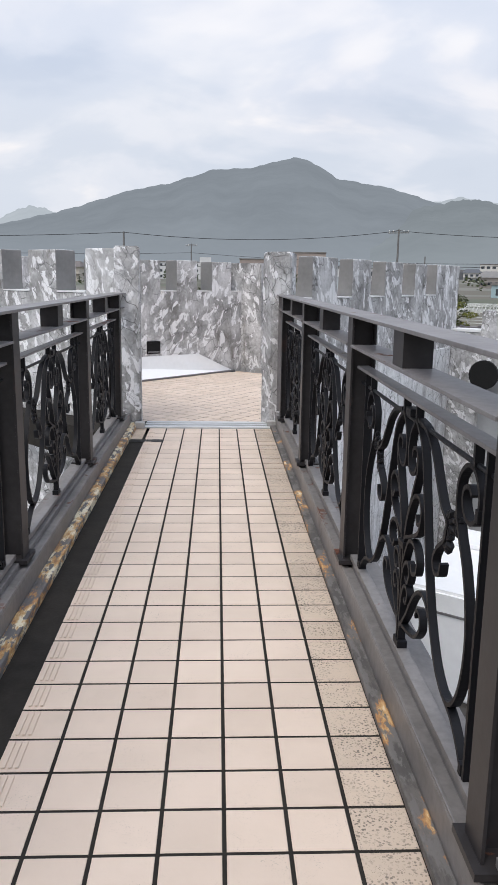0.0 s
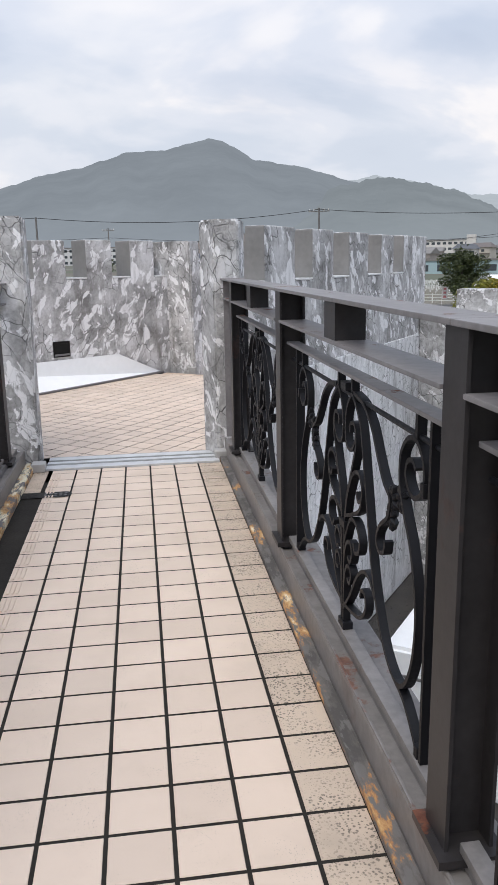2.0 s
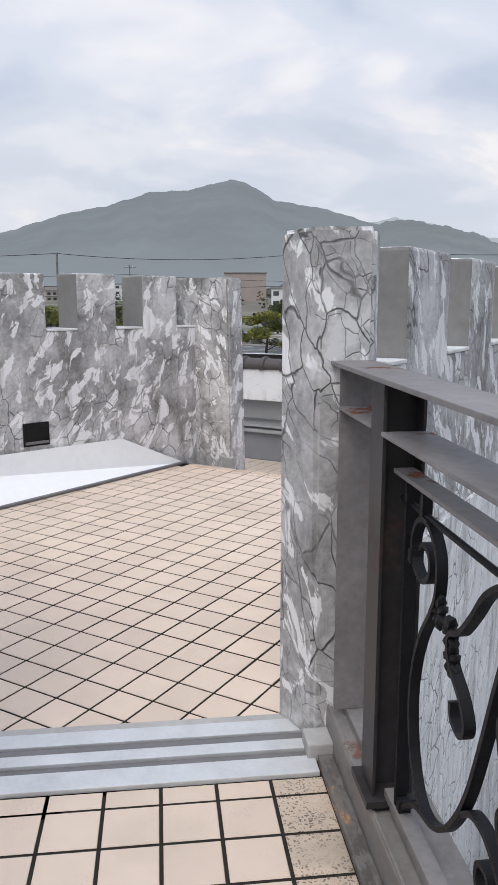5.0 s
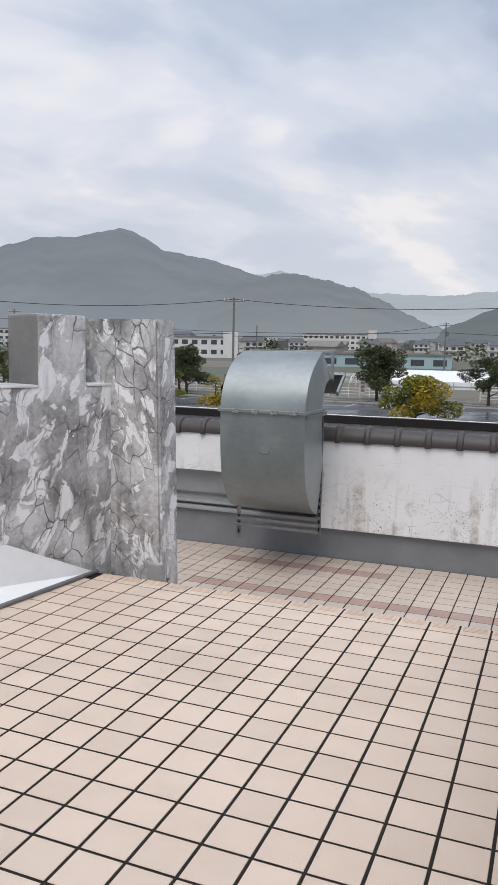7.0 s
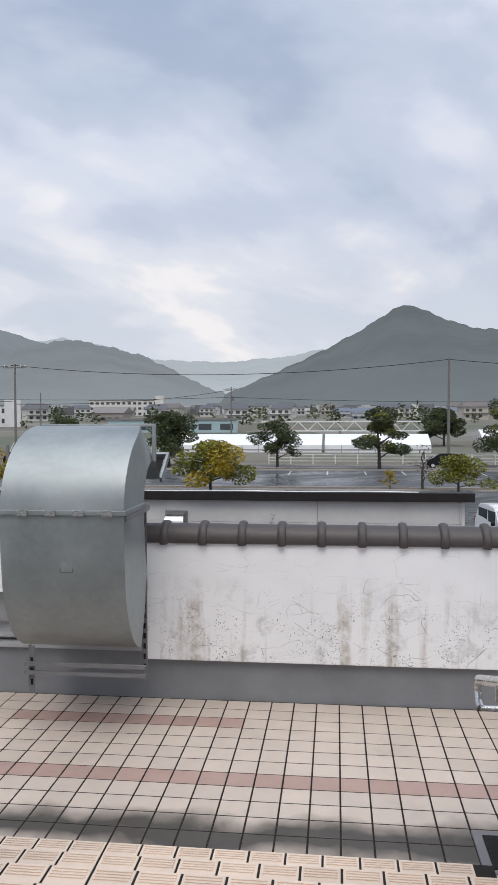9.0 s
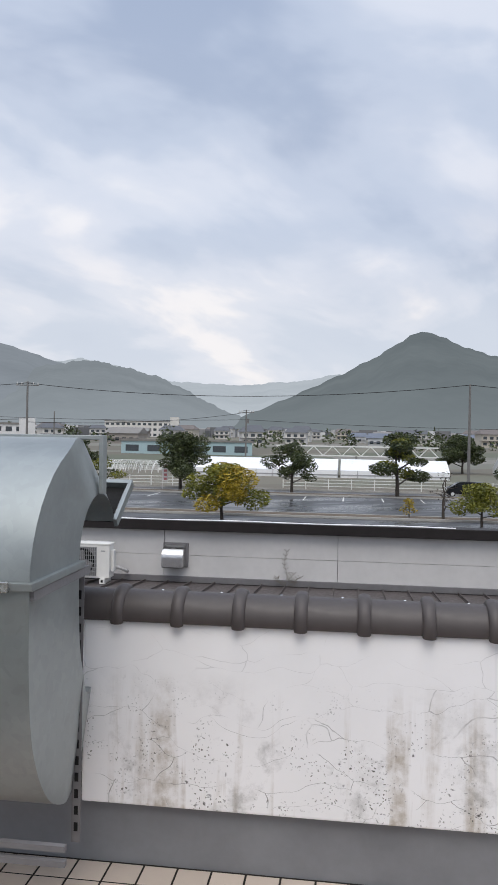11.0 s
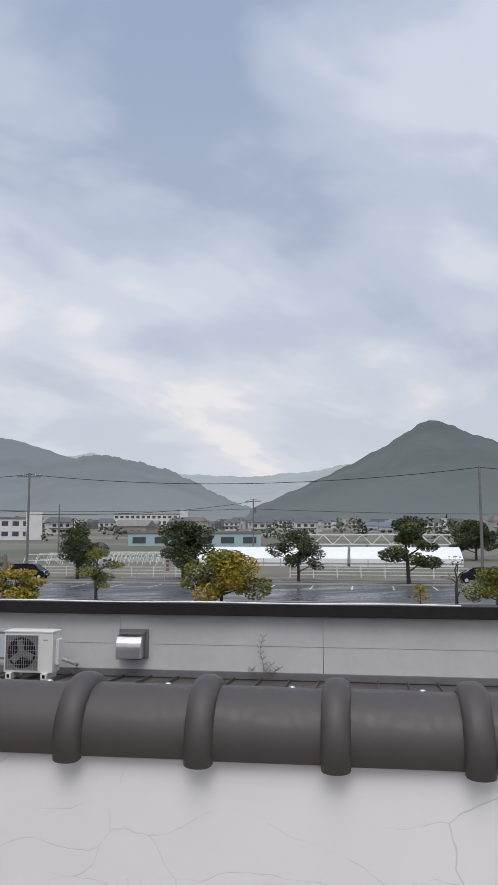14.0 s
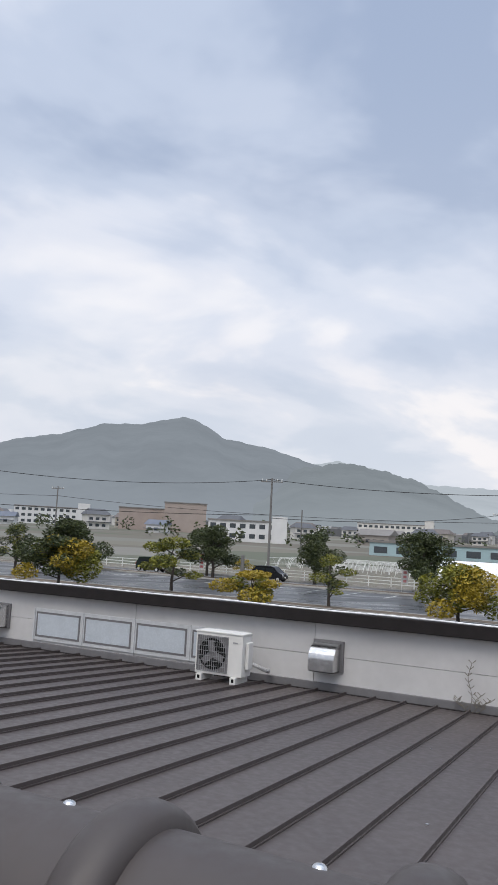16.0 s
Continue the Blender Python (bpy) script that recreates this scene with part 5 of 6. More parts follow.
for i, (u, v) in enumerate(((-14.5, 76.5), (-25.5, 76.2), (-44.5, 76.4), (13.0, 76.2))):
    rng = np.random.default_rng(i)
    b = thing("shrub", "low clipped dark green shrub in the planting strip", "shrub", "planting strip shrubs", m=UVM @ pose(u, v, GZ + 0.1))
    vs, fs = leaves(rng, [(0, 0, 0.35, 0.8, 0.42)], 0.08, 900)
    me = bpy.data.meshes.new("crown")
    me.from_pydata(vs, [], fs)
    me.materials.append(M_PINE)
    o = new("crown", me)
    o.parent = b

# ---- poles and wires ----
M_POLE = simple("concrete_pole", (0.17, 0.165, 0.16), 0.8, var=0.15)


def pole(x, y, top, base, arms, label="grey concrete utility pole with crossarms"):
    p = thing("utility_pole", label, "utility pole", "utility poles", m=pose(x, y, base))
    hgt = top - base
    part("shaft", cyl((0, 0, 0), (0, 0, hgt), 0.19, 0.12, seg=10), M_POLE, p, smooth=True)
    if arms:
        yaw = Matrix.Rotation(radians(-28), 4, "Z")
        part("crossarm", box(-1.5, 1.5, -0.06, 0.06, hgt - 0.55, hgt - 0.42), M_POLE, p, m=yaw)
        for s in (-1.35, -0.75, 0.75, 1.35):
            part("insulator", cyl((s, 0, hgt - 0.42), (s, 0, hgt - 0.12), 0.07, seg=6), M_FENCE, p, m=yaw)
        for s in (-1, 1):
            bm = bmesh.new()
            cyl_bm(bm, (0, 0, hgt - 0.1), (s * 1.1, 0, hgt - 0.32), 0.04, seg=5)
            part("stay", bm, M_POLE, p, m=yaw)
        part("transformer", cyl((0.35, 0, hgt - 2.6), (0.35, 0, hgt - 1.7), 0.24, seg=10), M_POLE, p) if arms > 1 else None
    return p


pole(25.7, 105.8, 8.5, GZ, 1)
pole(66.5, 67.8, 8.15, GZ, 0)
pole(73.0, 131.7, 7.1, GZ, 2)
pole(-12.8, 102.6, 7.4, GZ, 0)
pole(-6.0, 175.0, 9.0, -3.3, 1)
pole(44.0, 160.0, 6.5, -3.6, 0)
pole(14.0, 60.2, -0.6, GZ, 0, "slim rust-brown lamp post in the planting strip")


def wire(p0, p1, sag, r=0.035):
    """One continuous sagging cable."""
    bm = bmesh.new()
    n = 18
    a, b = Vector(p0), Vector(p1)
    across = (b - a).cross(Vector((0, 0, 1))).normalized() * r
    rings = []
    for i in range(n + 1):
        f = i / n
        c = a.lerp(b, f) - Vector((0, 0, sag * 4 * f * (1 - f)))
        rings.append([bm.verts.new(c + d) for d in (across, Vector((0, 0, r)), -across, Vector((0, 0, -r)))])
    for q0, q1 in zip(rings, rings[1:]):
        for i in range(4):
            bm.faces.new((q0[i], q0[(i + 1) % 4], q1[(i + 1) % 4], q1[i]))
    return bm


wires = thing("power_lines", "sagging black power lines between the poles", "power lines")
for p0, p1, sag in (((-60, 98, 6.6), (-12.8, 102.6, 7.3), 0.6), ((-12.8, 102.6, 7.3), (25.7, 105.8, 8.3), 1.1), ((25.7, 105.8, 8.3), (66.5, 67.8, 8.05), 1.5), ((66.5, 67.8, 8.05), (110, 40, 7.0), 1.0),
                    ((-70, 150, 6.2), (-6, 175, 7.0), 0.6), ((-6, 175, 7.0), (73, 131.7, 5.2), 1.2), ((73, 131.7, 5.2), (150, 80, 5.0), 1.0), ((25.7, 105.8, 3.2), (73, 131.7, 6.6), 0.8), ((-20, 110, 3.4), (25.7, 105.8, 3.6), 0.5)):
    part("wire", wire(p0, p1, sag), M_BLACK, wires)

# ---- vehicles ----
M_CARWHITE = simple("white_car_paint", (0.74, 0.745, 0.75), 0.18, var=0.03)
M_CARBLACK = simple("black_car_paint", (0.012, 0.013, 0.016), 0.15, var=0.1)
M_CARGREEN = simple("dark_green_car_paint", (0.02, 0.03, 0.025), 0.2, var=0.1)
M_TYRE = simple("tyre_rubber", (0.015, 0.015, 0.015), 0.85)
M_LAMP = simple("lamp_lens", (0.55, 0.57, 0.6), 0.12, var=0.05)
M_PLATE = simple("yellow_plate", (0.55, 0.40, 0.04), 0.5, var=0.05)


def car(u, v, heading, L, W, H, paint, label, nose=0.55):
    """A small box car: lofted body with raked glass, wheels, lamps, bumper, plate."""
    c = thing("car", label, "car", "parked cars", m=UVM @ pose(u, v, GZ + 0.001, 0, 0, heading))
    prof = [(-L / 2, 0.30), (-L / 2, 0.62), (-L / 2 + 0.05, 0.86), (-L / 2 + nose, 1.00), (-L / 2 + nose + 0.50, H - 0.14), (-L / 2 + nose + 0.75, H - 0.02), (0.1 * L, H), (L / 2 - 0.35, H - 0.05), (L / 2 - 0.10, 1.0), (L / 2, 0.8), (L / 2, 0.30)]
    bm = bmesh.new()
    rows = []
    for x, z in prof:
        k = W / 2 - (0.10 * max(0.0, (z - 0.95)) / max(0.3, H - 0.95) + (0.04 if z < 0.4 else 0))
        rows.append([bm.verts.new((sx * k, x, z)) for sx in (-1, 1)])
    for a, b in zip(rows, rows[1:]):
        bm.faces.new((a[0], a[1], b[1], b[0]))
    bm.faces.new([r[0] for r in rows])
    bm.faces.new([r[1] for r in rows])
    bm.faces.new((rows[0][0], rows[-1][0], rows[-1][1], rows[0][1]))
    bmesh.ops.bevel(bm, geom=list(bm.edges), offset=0.045, segments=2, affect="EDGES")
    part("body", bm, paint, c, smooth=True)
    ya, za, yb, zb = prof[3][0], prof[3][1], prof[4][0], prof[4][1]
    bm = bmesh.new()
    dv = Vector((0, -0.012, 0.008))
    q = [Vector((s * W * 0.44 * k, ya + (yb - ya) * t, za + (zb - za) * t)) + dv for s, t, k in ((-1, 0.08, 1), (1, 0.08, 1), (1, 0.95, 0.93), (-1, 0.95, 0.93))]
    r = bmesh.ops.extrude_face_region(bm, geom=[bm.faces.new([bm.verts.new(p) for p in q])])
    bmesh.ops.translate(bm, vec=(0, 0.01, -0.006), verts=[g for g in r["geom"] if isinstance(g, bmesh.types.BMVert)])
    part("windscreen", bm, M_GLASSD, c)
    for s in (-1, 1):
        for y0, y1 in ((yb + 0.02, 0.02 * L), (0.06 * L, L / 2 - 0.42)):
            part("side_window", box(s * (W / 2 - 0.058) - 0.012, s * (W / 2 - 0.058) + 0.012, y0, y1, 1.02, H - 0.20, 0.006), M_GLASSD, c)
        part("headlight", box(s * W * 0.36 - 0.14, s * W * 0.36 + 0.14, -L / 2 - 0.015, -L / 2 + 0.10, 0.66, 0.84, 0.03), M_LAMP, c)
        part("mirror", box(s * (W / 2 + 0.09) - 0.08, s * (W / 2 + 0.09) + 0.08, yb - 0.22, yb - 0.12, 1.02, 1.17, 0.03), M_BLACK, c)
        part("tail_lamp", box(s * (W / 2 - 0.06) - 0.05, s * (W / 2 - 0.06) + 0.05, L / 2 - 0.05, L / 2 + 0.012, 0.75, 1.1, 0.01), simple("red_lamp", (0.3, 0.02, 0.02), 0.2), c)
        for y in (-L * 0.36, L * 0.36):
            x = s * (W / 2 - 0.09)
            w = part("wheel", cyl((x - 0.085, y, 0.28), (x + 0.085, y, 0.28), 0.28, seg=20), M_TYRE, c, smooth=True)
            part("rim", cyl((x + s * 0.075, y, 0.28), (x + s * 0.092, y, 0.28), 0.18, seg=14), M_ALU, w)
    part("grille", box(-W * 0.22, W * 0.22, -L / 2 - 0.012, -L / 2 + 0.05, 0.70, 0.78, 0.01), M_BLACK, c)
    part("lower_grille", box(-W * 0.36, W * 0.36, -L / 2 - 0.010, -L / 2 + 0.05, 0.36, 0.50, 0.01), M_BLACK, c)
    part("number_plate", box(-0.165, 0.165, -L / 2 - 0.022, -L / 2 + 0.03, 0.42, 0.58), M_PLATE if paint == M_CARWHITE else M_FENCE, c)
    return c


car(7.0, 30.6, 8, 3.4, 1.5, 1.75, M_CARWHITE, "white boxy small car parked facing the annex", 0.45)
car(9.3, 30.8, 4, 3.4, 1.5, 1.80, M_CARWHITE, "white small van parked beside another", 0.35)
car(10.6, 37.0, 2, 4.3, 1.7, 1.55, M_CARBLACK, "black car parked behind the white vans")
car(-34.6, 80.3, 90, 3.8, 1.6, 1.65, M_CARBLACK, "black hatchback parked by the white fence")
car(11.6, 80.5, -90, 4.2, 1.7, 1.5, M_CARBLACK, "black car parked by the white fence")
car(-50.0, 80.5, 90, 3.4, 1.5, 1.7, M_CARGREEN, "dark car standing beyond the trees")
for k, (u, v, c1) in enumerate(((-41.5, 77.0, (0.55, 0.16, 0.16)), (-19.5, 78.4, (0.5, 0.2, 0.2)))):
    fl = thing("banner_flag", "upright red and white advertising banner on a pole", "banner", "banner flags", m=UVM @ pose(u, v, GZ + 0.1))
    part("mast", cyl((0, 0, 0), (0, 0, 2.7), 0.02, seg=6), M_FENCE, fl)
    part("cloth", box(0.02, 0.62, -0.004, 0.004, 0.8, 2.6), simple("banner_cloth", (0.7, 0.68, 0.66), 0.8), fl)
    for i in range(4):
        part("mark", box(0.16, 0.48, -0.008, -0.005, 0.95 + i * 0.42, 1.2 + i * 0.42), simple("banner_red", c1, 0.8), fl)

# ---- greenhouses ----
M_VINYL = simple("white_vinyl_film", (0.80, 0.81, 0.83), 0.35, var=0.05, scale=0.4)


def greenhouse(u0, u1, v, w, eave, ridge, label):
    g = thing("greenhouse", label, "greenhouse", "greenhouses", m=UVM @ pose(0, v, GZ - 0.05))
    bm = bmesh.new()
    prof = [(-w / 2, 0), (-w / 2, eave), (-w / 4, (eave + ridge) / 2 + 0.12), (0, ridge), (w / 4, (eave + ridge) / 2 + 0.12), (w / 2, eave), (w / 2, 0)]
    a = [bm.verts.new((u0, y, z)) for y, z in prof]
    b = [bm.verts.new((u1, y, z)) for y, z in prof]
    for i in range(len(prof) - 1):
        bm.faces.new((a[i], a[i + 1], b[i + 1], b[i]))
    bm.faces.new(a)
    bm.faces.new(b)
    part("film", bm, M_VINYL, g)
    for i in range(int((u1 - u0) / 2.5)):
        u = u0 + i * 2.5
        part("side_post", box(u - 0.04, u + 0.04, -w / 2 - 0.06, -w / 2, 0, eave), M_GREYMETAL, g)
    part("side_band", box(u0, u1, -w / 2 - 0.05, -w / 2 - 0.01, eave * 0.35, eave * 0.5), M_GREYMETAL, g)
    return g


greenhouse(-24.0, -2.0, 118.0, 9.0, 1.2, 2.75, "long white vinyl greenhouse behind the fence")
greenhouse(-1.6, 14.0, 118.0, 9.0, 1.2, 2.75, "long white vinyl greenhouse behind the fence")
greenhouse(24.0, 46.0, 132.0, 9.0, 1.4, 3.2, "white vinyl greenhouse in the fields")
fr = thing("hoop_house", "bare steel hoops of an uncovered greenhouse", "greenhouse frame", m=UVM @ pose(0, 112, GZ))
for j in range(5):
    for i in range(12):
        u = -49 + i * 2.0
        bm = bmesh.new()
        pts = [(-2 + 4 * k / 6, 1.5 * math.sin(math.pi * k / 6) ** 0.7 + 0.15) for k in range(7)]
        for (y0, z0), (y1, z1) in zip(pts, pts[1:]):
            cyl_bm(bm, (u, y0 + j * 4.2, z0), (u, y1 + j * 4.2, z1), 0.035, seg=4)
        part("hoop", bm, M_FENCE, fr)
    for z in (0.7, 1.6):
        part("purlin", cyl((-49, j * 4.2, z), (-27, j * 4.2, z), 0.03, seg=4), M_FENCE, fr)
tr = thing("pipe_bridge", "white lattice pipe bridge over the fields", "pipe bridge", m=UVM @ pose(-16, 165, -3.4))
part("top_chord", box(0, 34, -0.1, 0.1, 3.6, 3.85), M_FENCE, tr)
part("bottom_chord", box(0, 34, -0.1, 0.1, 1.6, 1.85), M_FENCE, tr)
for i in range(17):
    bm = bmesh.new()
    cyl_bm(bm, (i * 2, 0, 1.7 if i % 2 else 3.7), (i * 2 + 2, 0, 3.7 if i % 2 else 1.7), 0.09, seg=5)
    part("brace", bm, M_FENCE, tr)
for x in (0.2, 17, 33.8):
    part("pier", box(x - 0.2, x + 0.2, -0.2, 0.2, -0.5, 1.7), M_POLE, tr)

# ---- town ----
WALLS = [simple("house_wall", c, 0.85, var=0.08, scale=0.5) for c in ((0.62, 0.60, 0.57), (0.50, 0.46, 0.40), (0.66, 0.66, 0.66), (0.34, 0.31, 0.28))]
ROOFS = [simple("house_roof", c, 0.6, var=0.15, scale=0.6) for c in ((0.09, 0.095, 0.105), (0.14, 0.12, 0.11), (0.13, 0.15, 0.19), (0.20, 0.19, 0.18))]
M_WIN = simple("far_window", (0.06, 0.07, 0.08), 0.2, var=0.2)


def house(kind):
    """A two-storey town house: wall, eaves roof, porch roof, windows."""
    w, d, h = ((9, 7, 5.2), (11, 8, 5.6), (8, 7, 3.4), (13, 8, 3.8), (10, 9, 6.2), (16, 9, 6.6))[kind]
    t = thing("house", ("two-storey house with pale walls and a dark tiled roof", "broad pale house with a hipped grey roof", "small single-storey house with a dark roof", "long low shed with a grey roof", "tall cream house with a brown roof", "flat-roofed white block with rows of windows")[kind], "house", "town houses")
    wall = part("wall", box(-w / 2, w / 2, -d / 2, d / 2, -3.0, h), WALLS[kind % 4] if kind < 5 else WALLS[2], t)
    if kind == 5:
        part("roof", box(-w / 2 - 0.2, w / 2 + 0.2, -d / 2 - 0.2, d / 2 + 0.2, h, h + 0.5), WALLS[2], t)
    else:
        bm = bmesh.new()
        o, rh, hip = 0.7, 0.28 * d, (1.8 if kind in (0, 1, 4) else 0.0)
        e = [bm.verts.new((sx * (w / 2 + o), sy * (d / 2 + o), h - 0.1)) for sx, sy in ((-1, -1), (1, -1), (1, 1), (-1, 1))]
        r = [bm.verts.new((sx * (w / 2 + o - hip), 0, h + rh)) for sx in (-1, 1)]
        for f in ((e[0], e[1], r[1], r[0]), (e[2], e[3], r[0], r[1]), (e[1], e[2], r[1]), (e[3], e[0], r[0]), tuple(e[::-1])):
            bm.faces.new(f)
        part("roof", bm, ROOFS[kind % 4], t)
        part("porch_roof", box(-w / 2 - 0.9, w / 2 + 0.3, -d / 2 - 0.9, -d / 2, h * 0.45, h * 0.45 + 0.25), ROOFS[kind % 4], t)
    for i in range(int(w / 3)):
        for z in ((h * 0.14, h * 0.60) if h > 4.5 else (h * 0.25,)):
            part("window", box(-w / 2 + 0.8 + i * 2.9, -w / 2 + 2.4 + i * 2.9, -d / 2 - 0.05, -d / 2 + 0.02, z, z + 1.2), M_WIN, wall)
    return t


protos = [house(k) for k in range(6)]
rng = np.random.default_rng(5)
placed, first = [], set()
for ring_d, n in ((330, 15), (420, 22), (520, 26), (650, 30), (820, 32)):
    for i in range(n):
        az = -16 + 70 * (i + rng.uniform(0.1, 0.9)) / n
        if -3 < az < 7 and ring_d < 330:
            continue
        D = ring_d * rng.uniform(0.92, 1.08)
        x, y = D * math.sin(radians(az)), D * math.cos(radians(az))
        if any((x - a) ** 2 + (y - b) ** 2 < 19 ** 2 for a, b in placed):
            continue
        placed.append((x, y))
        k = int(rng.choice(6, p=(0.26, 0.22, 0.2, 0.14, 0.12, 0.06)))
        m = pose(x, y, ground_z(D) + 0.1, 0, 0, -az + rng.uniform(-25, 25))
        if k in first:
            copy_thing(protos[k], m)
        else:
            protos[k].matrix_world = m
            first.add(k)
far = bmesh.new()
for i in range(900):
    az, D = rng.uniform(-20, 58), rng.uniform(560, 1400)
    w, d, h = rng.uniform(8, 17), rng.uniform(7, 10), rng.uniform(3.5, 7.5)
    x, y = D * math.sin(radians(az)), D * math.cos(radians(az))
    vs = box_bm(far, -w / 2, w / 2, -d / 2, d / 2, -4, h)
    bmesh.ops.transform(far, matrix=pose(x, y, ground_z(D), 0, 0, -az + rng.uniform(-20, 20)), verts=vs)
km = Mat("far_town", 0.85)
km.color(km.ramp(km.island(), [(0.0, (0.09, 0.095, 0.105)), (0.5, (0.18, 0.18, 0.185)), (0.75, (0.34, 0.335, 0.33)), (1.0, (0.62, 0.62, 0.62))]))
solo("distant_town", far, km.m, "distant houses of the town under the hills", "town", kind="stuff")
rngw = np.random.default_rng(9)
tv, tf = [], []
for i in range(420):
    az, D = rngw.uniform(-20, 58), rngw.uniform(240, 1100)
    x, y, r = D * math.sin(radians(az)), D * math.cos(radians(az)), rngw.uniform(1.5, 3.6)
    if any((x - a) ** 2 + (y - b) ** 2 < 9 ** 2 for a, b in placed):
        continue
    vs, fs = leaves(rngw, [(x, y, ground_z(D) + r * 1.0, r, r * 1.1)], 0.75, 6)
    k = len(tv)
    tv += vs
    tf += [tuple(a + k for a in f) for f in fs]
me = bpy.data.meshes.new("distant_trees")
me.from_pydata(tv, [], tf)
me.materials.append(M_PINE)
tagged(new("distant_trees", me), "scattered dark trees among the town houses", "trees", kind="stuff")


def block(name, x, y, z, yaw, w, d, h, wallm, rows, cols, label, crown=None):
    b = thing(name, label, "building", m=pose(x, y, z, 0, 0, yaw))
    wall = part("wall", box(-w / 2, w / 2, -d / 2, d / 2, -4, h), wallm, b)
    part("roof", box(-w / 2 - 0.3, w / 2 + 0.3, -d / 2 - 0.3, d / 2 + 0.3, h, h + 0.5), ROOFS[3], b)
    for r in range(rows):
        for c in range(cols):
            x0 = -w / 2 + (c + 0.2) * w / cols
            part("window", box(x0, x0 + 0.6 * w / cols, -d / 2 - 0.06, -d / 2 + 0.02, 1.0 + r * h / rows, 1.0 + r * h / rows + 0.45 * h / rows), M_WIN, wall)
    if crown:
        part("stair_tower", box(w / 2 - crown, w / 2, -d / 2 - 0.4, d / 2, -4, h * 1.32), wallm, b)
    return b


M_TAN = simple("tan_concrete", (0.36, 0.30, 0.27), 0.9, var=0.1, scale=0.3)
block("public_hall", 43.0, 383.0, 1.0, -6, 20, 16, 13.0, M_TAN, 0, 4, "tan concrete hall with a high stage tower")
block("public_hall", 24.0, 402.0, 1.0, -6, 24, 16, 10.0, M_TAN, 0, 5, "tan concrete hall wing with a grey roof")
block("office_block", -22.5, 424.0, 0.5, 0, 38, 12, 9.0, WALLS[2], 3, 12, "white office block with rows of windows", 6)
block("office_block", 52.0, 262.0, -1.4, -14, 26, 10, 6.5, WALLS[2], 2, 8, "white office block with a stair tower", 5)
block("school", 205.0, 520.0, 2.0, -26, 52, 12, 11.0, WALLS[0], 3, 14, "pale school building on the valley floor", 6)
block("shed", 88.0, 190.0, -3.0, -30, 34, 9, 3.6, simple("blue_film", (0.35, 0.47, 0.50), 0.5), 1, 6, "long low pale blue farm shed")

# ---- hills ----
def hill(name, label, az_el, D, foot, mat, seed, depth=0.45, jag=1.0):
    """A wooded ridge: its skyline falls towards the valley in folded spurs."""
    az = np.array([a for a, _ in az_el], float)
    el = np.array([e for _, e in az_el], float)
    n, m = 150, 16
    grid = np.linspace(az[0], az[-1], n)
    rngh = np.random.default_rng(seed)
    ph = rngh.uniform(0, 6, 6)
    bm = bmesh.new()
    rows = []
    for j in range(m):
        f = j / (m - 1)
        row = []
        for a in grid:
            e = np.interp(a, az, el) + jag * (0.05 * math.sin(a * 3.1 + ph[0]) + 0.04 * math.sin(a * 7.3 + ph[1]) + 0.025 * math.sin(a * 17 + ph[2]))
            fold = 0.02 * math.sin(a * 1.3 + ph[3] + f * 2) + 0.006 * math.sin(a * 3.7 + ph[4] - f * 3)
            dist = D * (1 - depth * (1 - f) + fold * (1 - f) * f * 2)
            z = foot + (D * math.tan(radians(max(e, 0.05))) - foot) * (f ** 0.85)
            row.append(bm.verts.new((dist * math.sin(radians(a)), dist * math.cos(radians(a)), z)))
        rows.append(row)
    for a, b in zip(rows, rows[1:]):
        for i in range(n - 1):
            bm.faces.new((a[i], a[i + 1], b[i + 1], b[i]))
    return solo(name, bm, mat, label, "hill", kind="structure", smooth=True)


# self-lit slopes, the farther the paler: haze kept in the emission colour
HILL_A = hazed_hill_mat("misty_slope", (0.225, 0.255, 0.29), (0.275, 0.31, 0.35), 1.0)
HILL_B = hazed_hill_mat("wooded_slope", (0.135, 0.16, 0.175), (0.185, 0.215, 0.23), 1.0)
HILL_C = hazed_hill_mat("far_misty_slope", (0.44, 0.49, 0.54), (0.51, 0.56, 0.61), 1.0)
HILL_D = hazed_hill_mat("middle_misty_slope", (0.215, 0.245, 0.27), (0.275, 0.31, 0.34), 1.0)
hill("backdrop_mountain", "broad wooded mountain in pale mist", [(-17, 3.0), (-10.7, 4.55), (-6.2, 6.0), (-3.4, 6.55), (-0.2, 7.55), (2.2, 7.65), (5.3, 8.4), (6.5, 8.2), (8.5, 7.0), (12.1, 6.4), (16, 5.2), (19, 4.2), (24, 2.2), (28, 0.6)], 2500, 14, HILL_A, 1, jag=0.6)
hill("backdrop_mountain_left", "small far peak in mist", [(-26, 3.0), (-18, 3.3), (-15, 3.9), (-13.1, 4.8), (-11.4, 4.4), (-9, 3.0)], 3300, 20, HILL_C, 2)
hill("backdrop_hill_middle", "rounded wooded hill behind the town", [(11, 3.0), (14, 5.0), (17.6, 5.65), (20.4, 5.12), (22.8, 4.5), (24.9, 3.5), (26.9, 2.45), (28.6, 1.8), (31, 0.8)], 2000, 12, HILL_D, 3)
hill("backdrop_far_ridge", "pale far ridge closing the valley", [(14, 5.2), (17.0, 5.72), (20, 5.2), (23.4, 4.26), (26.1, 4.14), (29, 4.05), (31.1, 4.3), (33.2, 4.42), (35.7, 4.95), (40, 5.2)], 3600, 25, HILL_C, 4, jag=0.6)
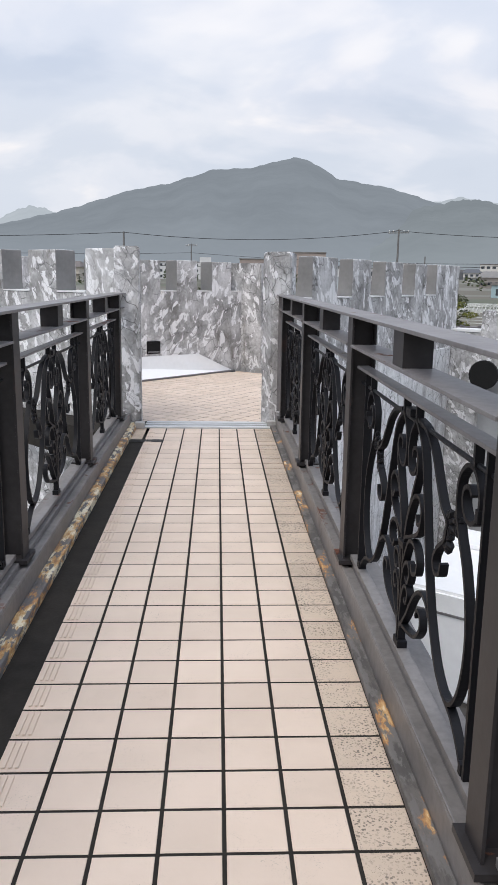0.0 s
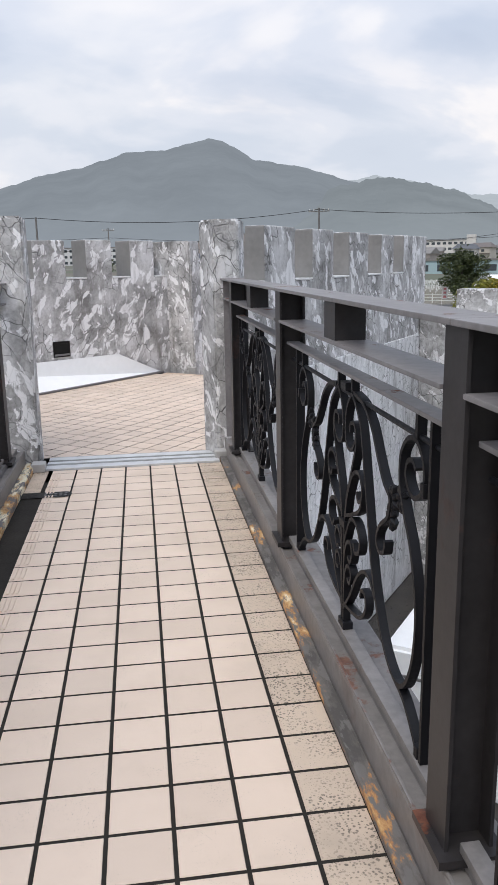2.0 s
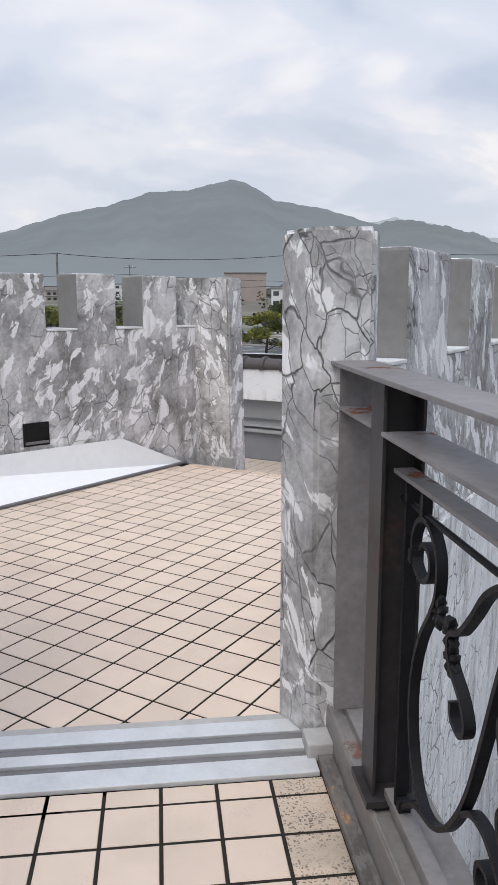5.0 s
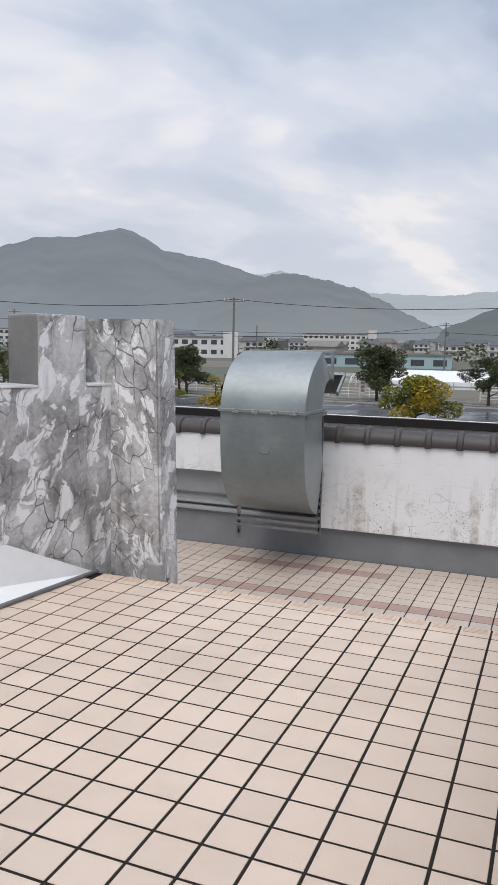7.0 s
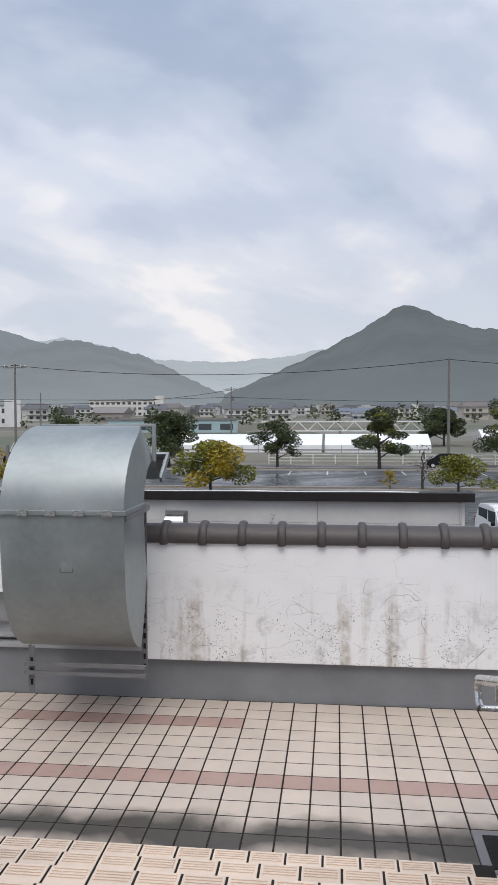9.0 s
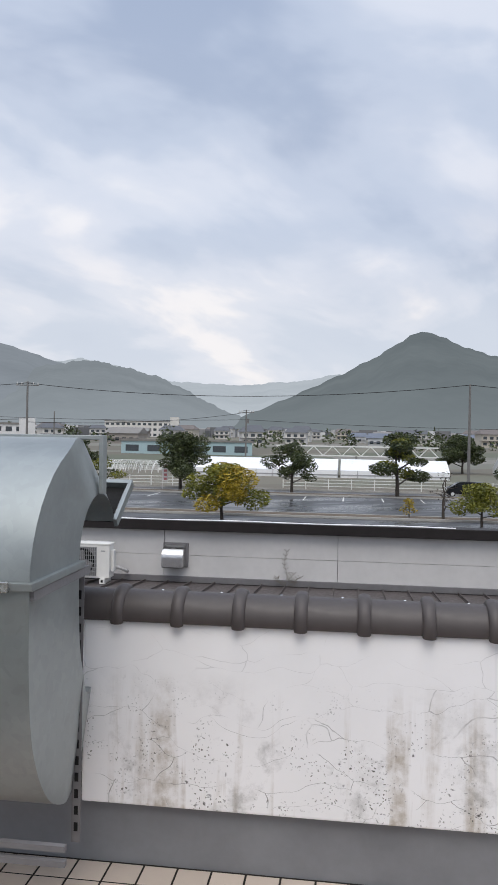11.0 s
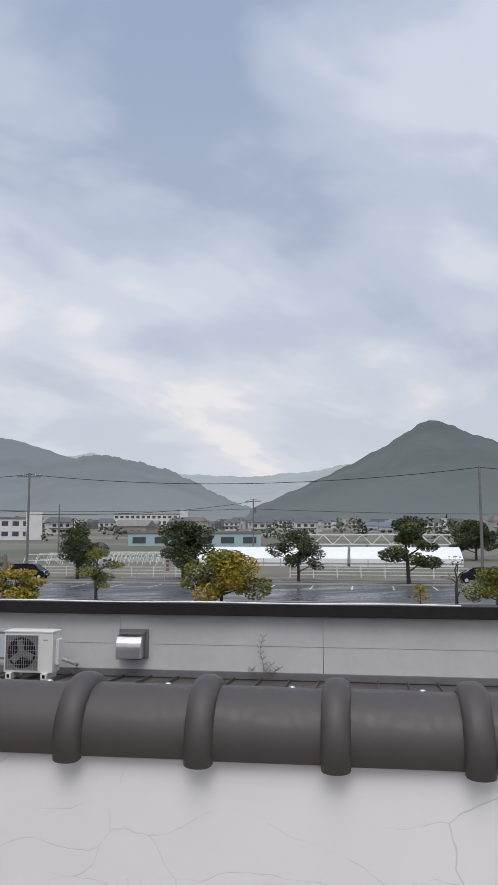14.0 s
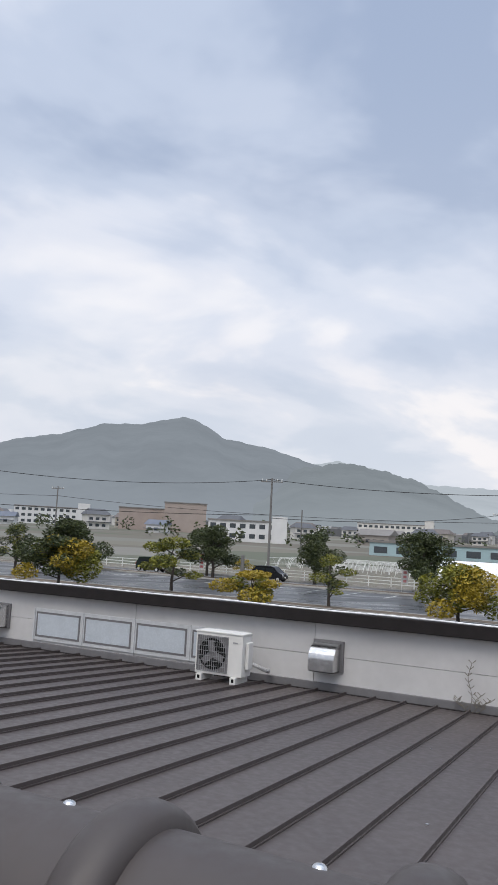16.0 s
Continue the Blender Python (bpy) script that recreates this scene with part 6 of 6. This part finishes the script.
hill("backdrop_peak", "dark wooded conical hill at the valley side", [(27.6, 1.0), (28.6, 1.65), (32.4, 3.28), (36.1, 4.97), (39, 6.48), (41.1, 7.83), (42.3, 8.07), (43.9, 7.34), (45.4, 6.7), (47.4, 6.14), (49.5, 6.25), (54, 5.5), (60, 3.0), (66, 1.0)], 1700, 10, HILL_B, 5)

# ---- floor pieces ----
bt = tile_mesh("tile", P, P, M_TILE)
bt_d = tile_mesh("tile", P, P, M_TILE_DIRTY)
bt_r = tile_mesh("tile", P, P, M_TILE, 3, "y")
half_t = tile_mesh("tile", P, 0.078, M_TILE)
half_d = tile_mesh("tile", P, 0.078, M_TILE_DIRTY)
for i in range(-4, 3):
    for j in range(38):
        me = bt_r if i == -4 else (bt_d if i == 2 else bt)
        shared("tile", me, bridge, ((i + 0.5) * P, -(j + 0.5) * P, 0))
    shared("tile", half_d if i == 2 else half_t, bridge, ((i + 0.5) * P, 0.038, 0))

UP = 0.15
full = tile_mesh("tile", UP, UP, M_TILE)
nose = tile_mesh("tile", UP, 0.134, M_TILE, 4)
rest = bmesh.new()


def inside(u, v):
    x, y = (UVM @ Vector((u, v, 0))).xy
    west = -1.66 - 0.34 * max(0.0, 0.36 - v)
    return y > 0.49 and u > west - 0.12 and u < 0.86 and v > -3.75


count = 0
for i in range(-17, 6):
    shared("tile", nose, terr, ((i + 0.5) * UP, 0.067, 0)) if i > -12 else None
    for j in range(27):
        u, v = (i + 0.5) * UP, -(j + 0.5) * UP
        if not inside(u, v):
            continue
        if u > -1.25 and v > -2.9 and count < 290:
            shared("tile", full, terr, (u, v, 0))
            count += 1
        else:
            vs = box_bm(rest, u - UP / 2 + 0.00475, u + UP / 2 - 0.00475, v - UP / 2 + 0.00475, v + UP / 2 - 0.00475, -0.010, 0.0)
# cut pieces along the threshold
for i in range(-17, 8):
    for j in range(20, 33):
        u, v = (i + 0.5) * UP, -(j + 0.5) * UP
        if inside(u, v):
            continue
        h = UP / 2 - 0.00475
        poly = [(UVM @ Vector((u + a * h, v + b * h, 0))).xy for a, b in ((-1, -1), (1, -1), (1, 1), (-1, 1))]
        out = []
        for a, b in zip(poly, poly[1:] + poly[:1]):
            ina, inb = a.y > 0.425, b.y > 0.425
            if ina:
                out.append(a)
            if ina != inb:
                out.append(a + (b - a) * ((0.425 - a.y) / (b.y - a.y)))
        if len(out) < 3 or not (-0.9 < u * 0 + out[0].x < 0.75):
            continue
        inv = UVM.inverted()
        loc = [inv @ Vector((p.x, p.y, 0)) for p in out]
        lo = [rest.verts.new((p.x, p.y, -0.010)) for p in loc]
        hi = [rest.verts.new((p.x, p.y, 0.0)) for p in loc]
        rest.faces.new(hi)
        for k in range(len(lo)):
            rest.faces.new((lo[k], lo[(k + 1) % len(lo)], hi[(k + 1) % len(lo)], hi[k]))
t_rest = part("tile_field", rest, M_TILE_J, terr)
tagged(t_rest, kind="stuff")

lt = tile_mesh("tile", LP, LP, M_TILE_LOW)
lp = tile_mesh("tile", LP, LP, M_PINK)
lower = bpy.data.objects["lower_terrace_slab"]
rest2 = bmesh.new()
for i in range(-22, 12):
    for j in range(-1, 13):
        u, v = LU + (i + 0.5) * LP, LV - (j + 0.5) * LP
        pink = j == 6 or (j == 1 and u < -0.62)
        if u > -2.25 and u < 1.2:
            shared("tile", lp if pink else lt, lower, (u, v, LZ))
        else:
            box_bm(rest2, u - LP / 2 + 0.00475, u + LP / 2 - 0.00475, v - LP / 2 + 0.00475, v + LP / 2 - 0.00475, LZ - 0.010, LZ)
r2 = part("tile_field", rest2, M_TILE_LOW, lower)
tagged(r2, kind="stuff")
nt = tile_mesh("tile", LP, 0.150, M_TILE, 4)
pt = tile_mesh("tile", LP, 0.205, M_TILE)
for k in range(1, 5):
    for i in range(-12, 5):
        u = 0.10 + (i + 0.5 * (k % 2)) * LP
        if -1.9 < u < 0.72:
            vf = V0 + k * RUN
            shared("tile", nt, steps, (u, vf - 0.075, -RISE * k))
            shared("tile", pt, steps, (u, vf - 0.150 - 0.1025, -RISE * k))
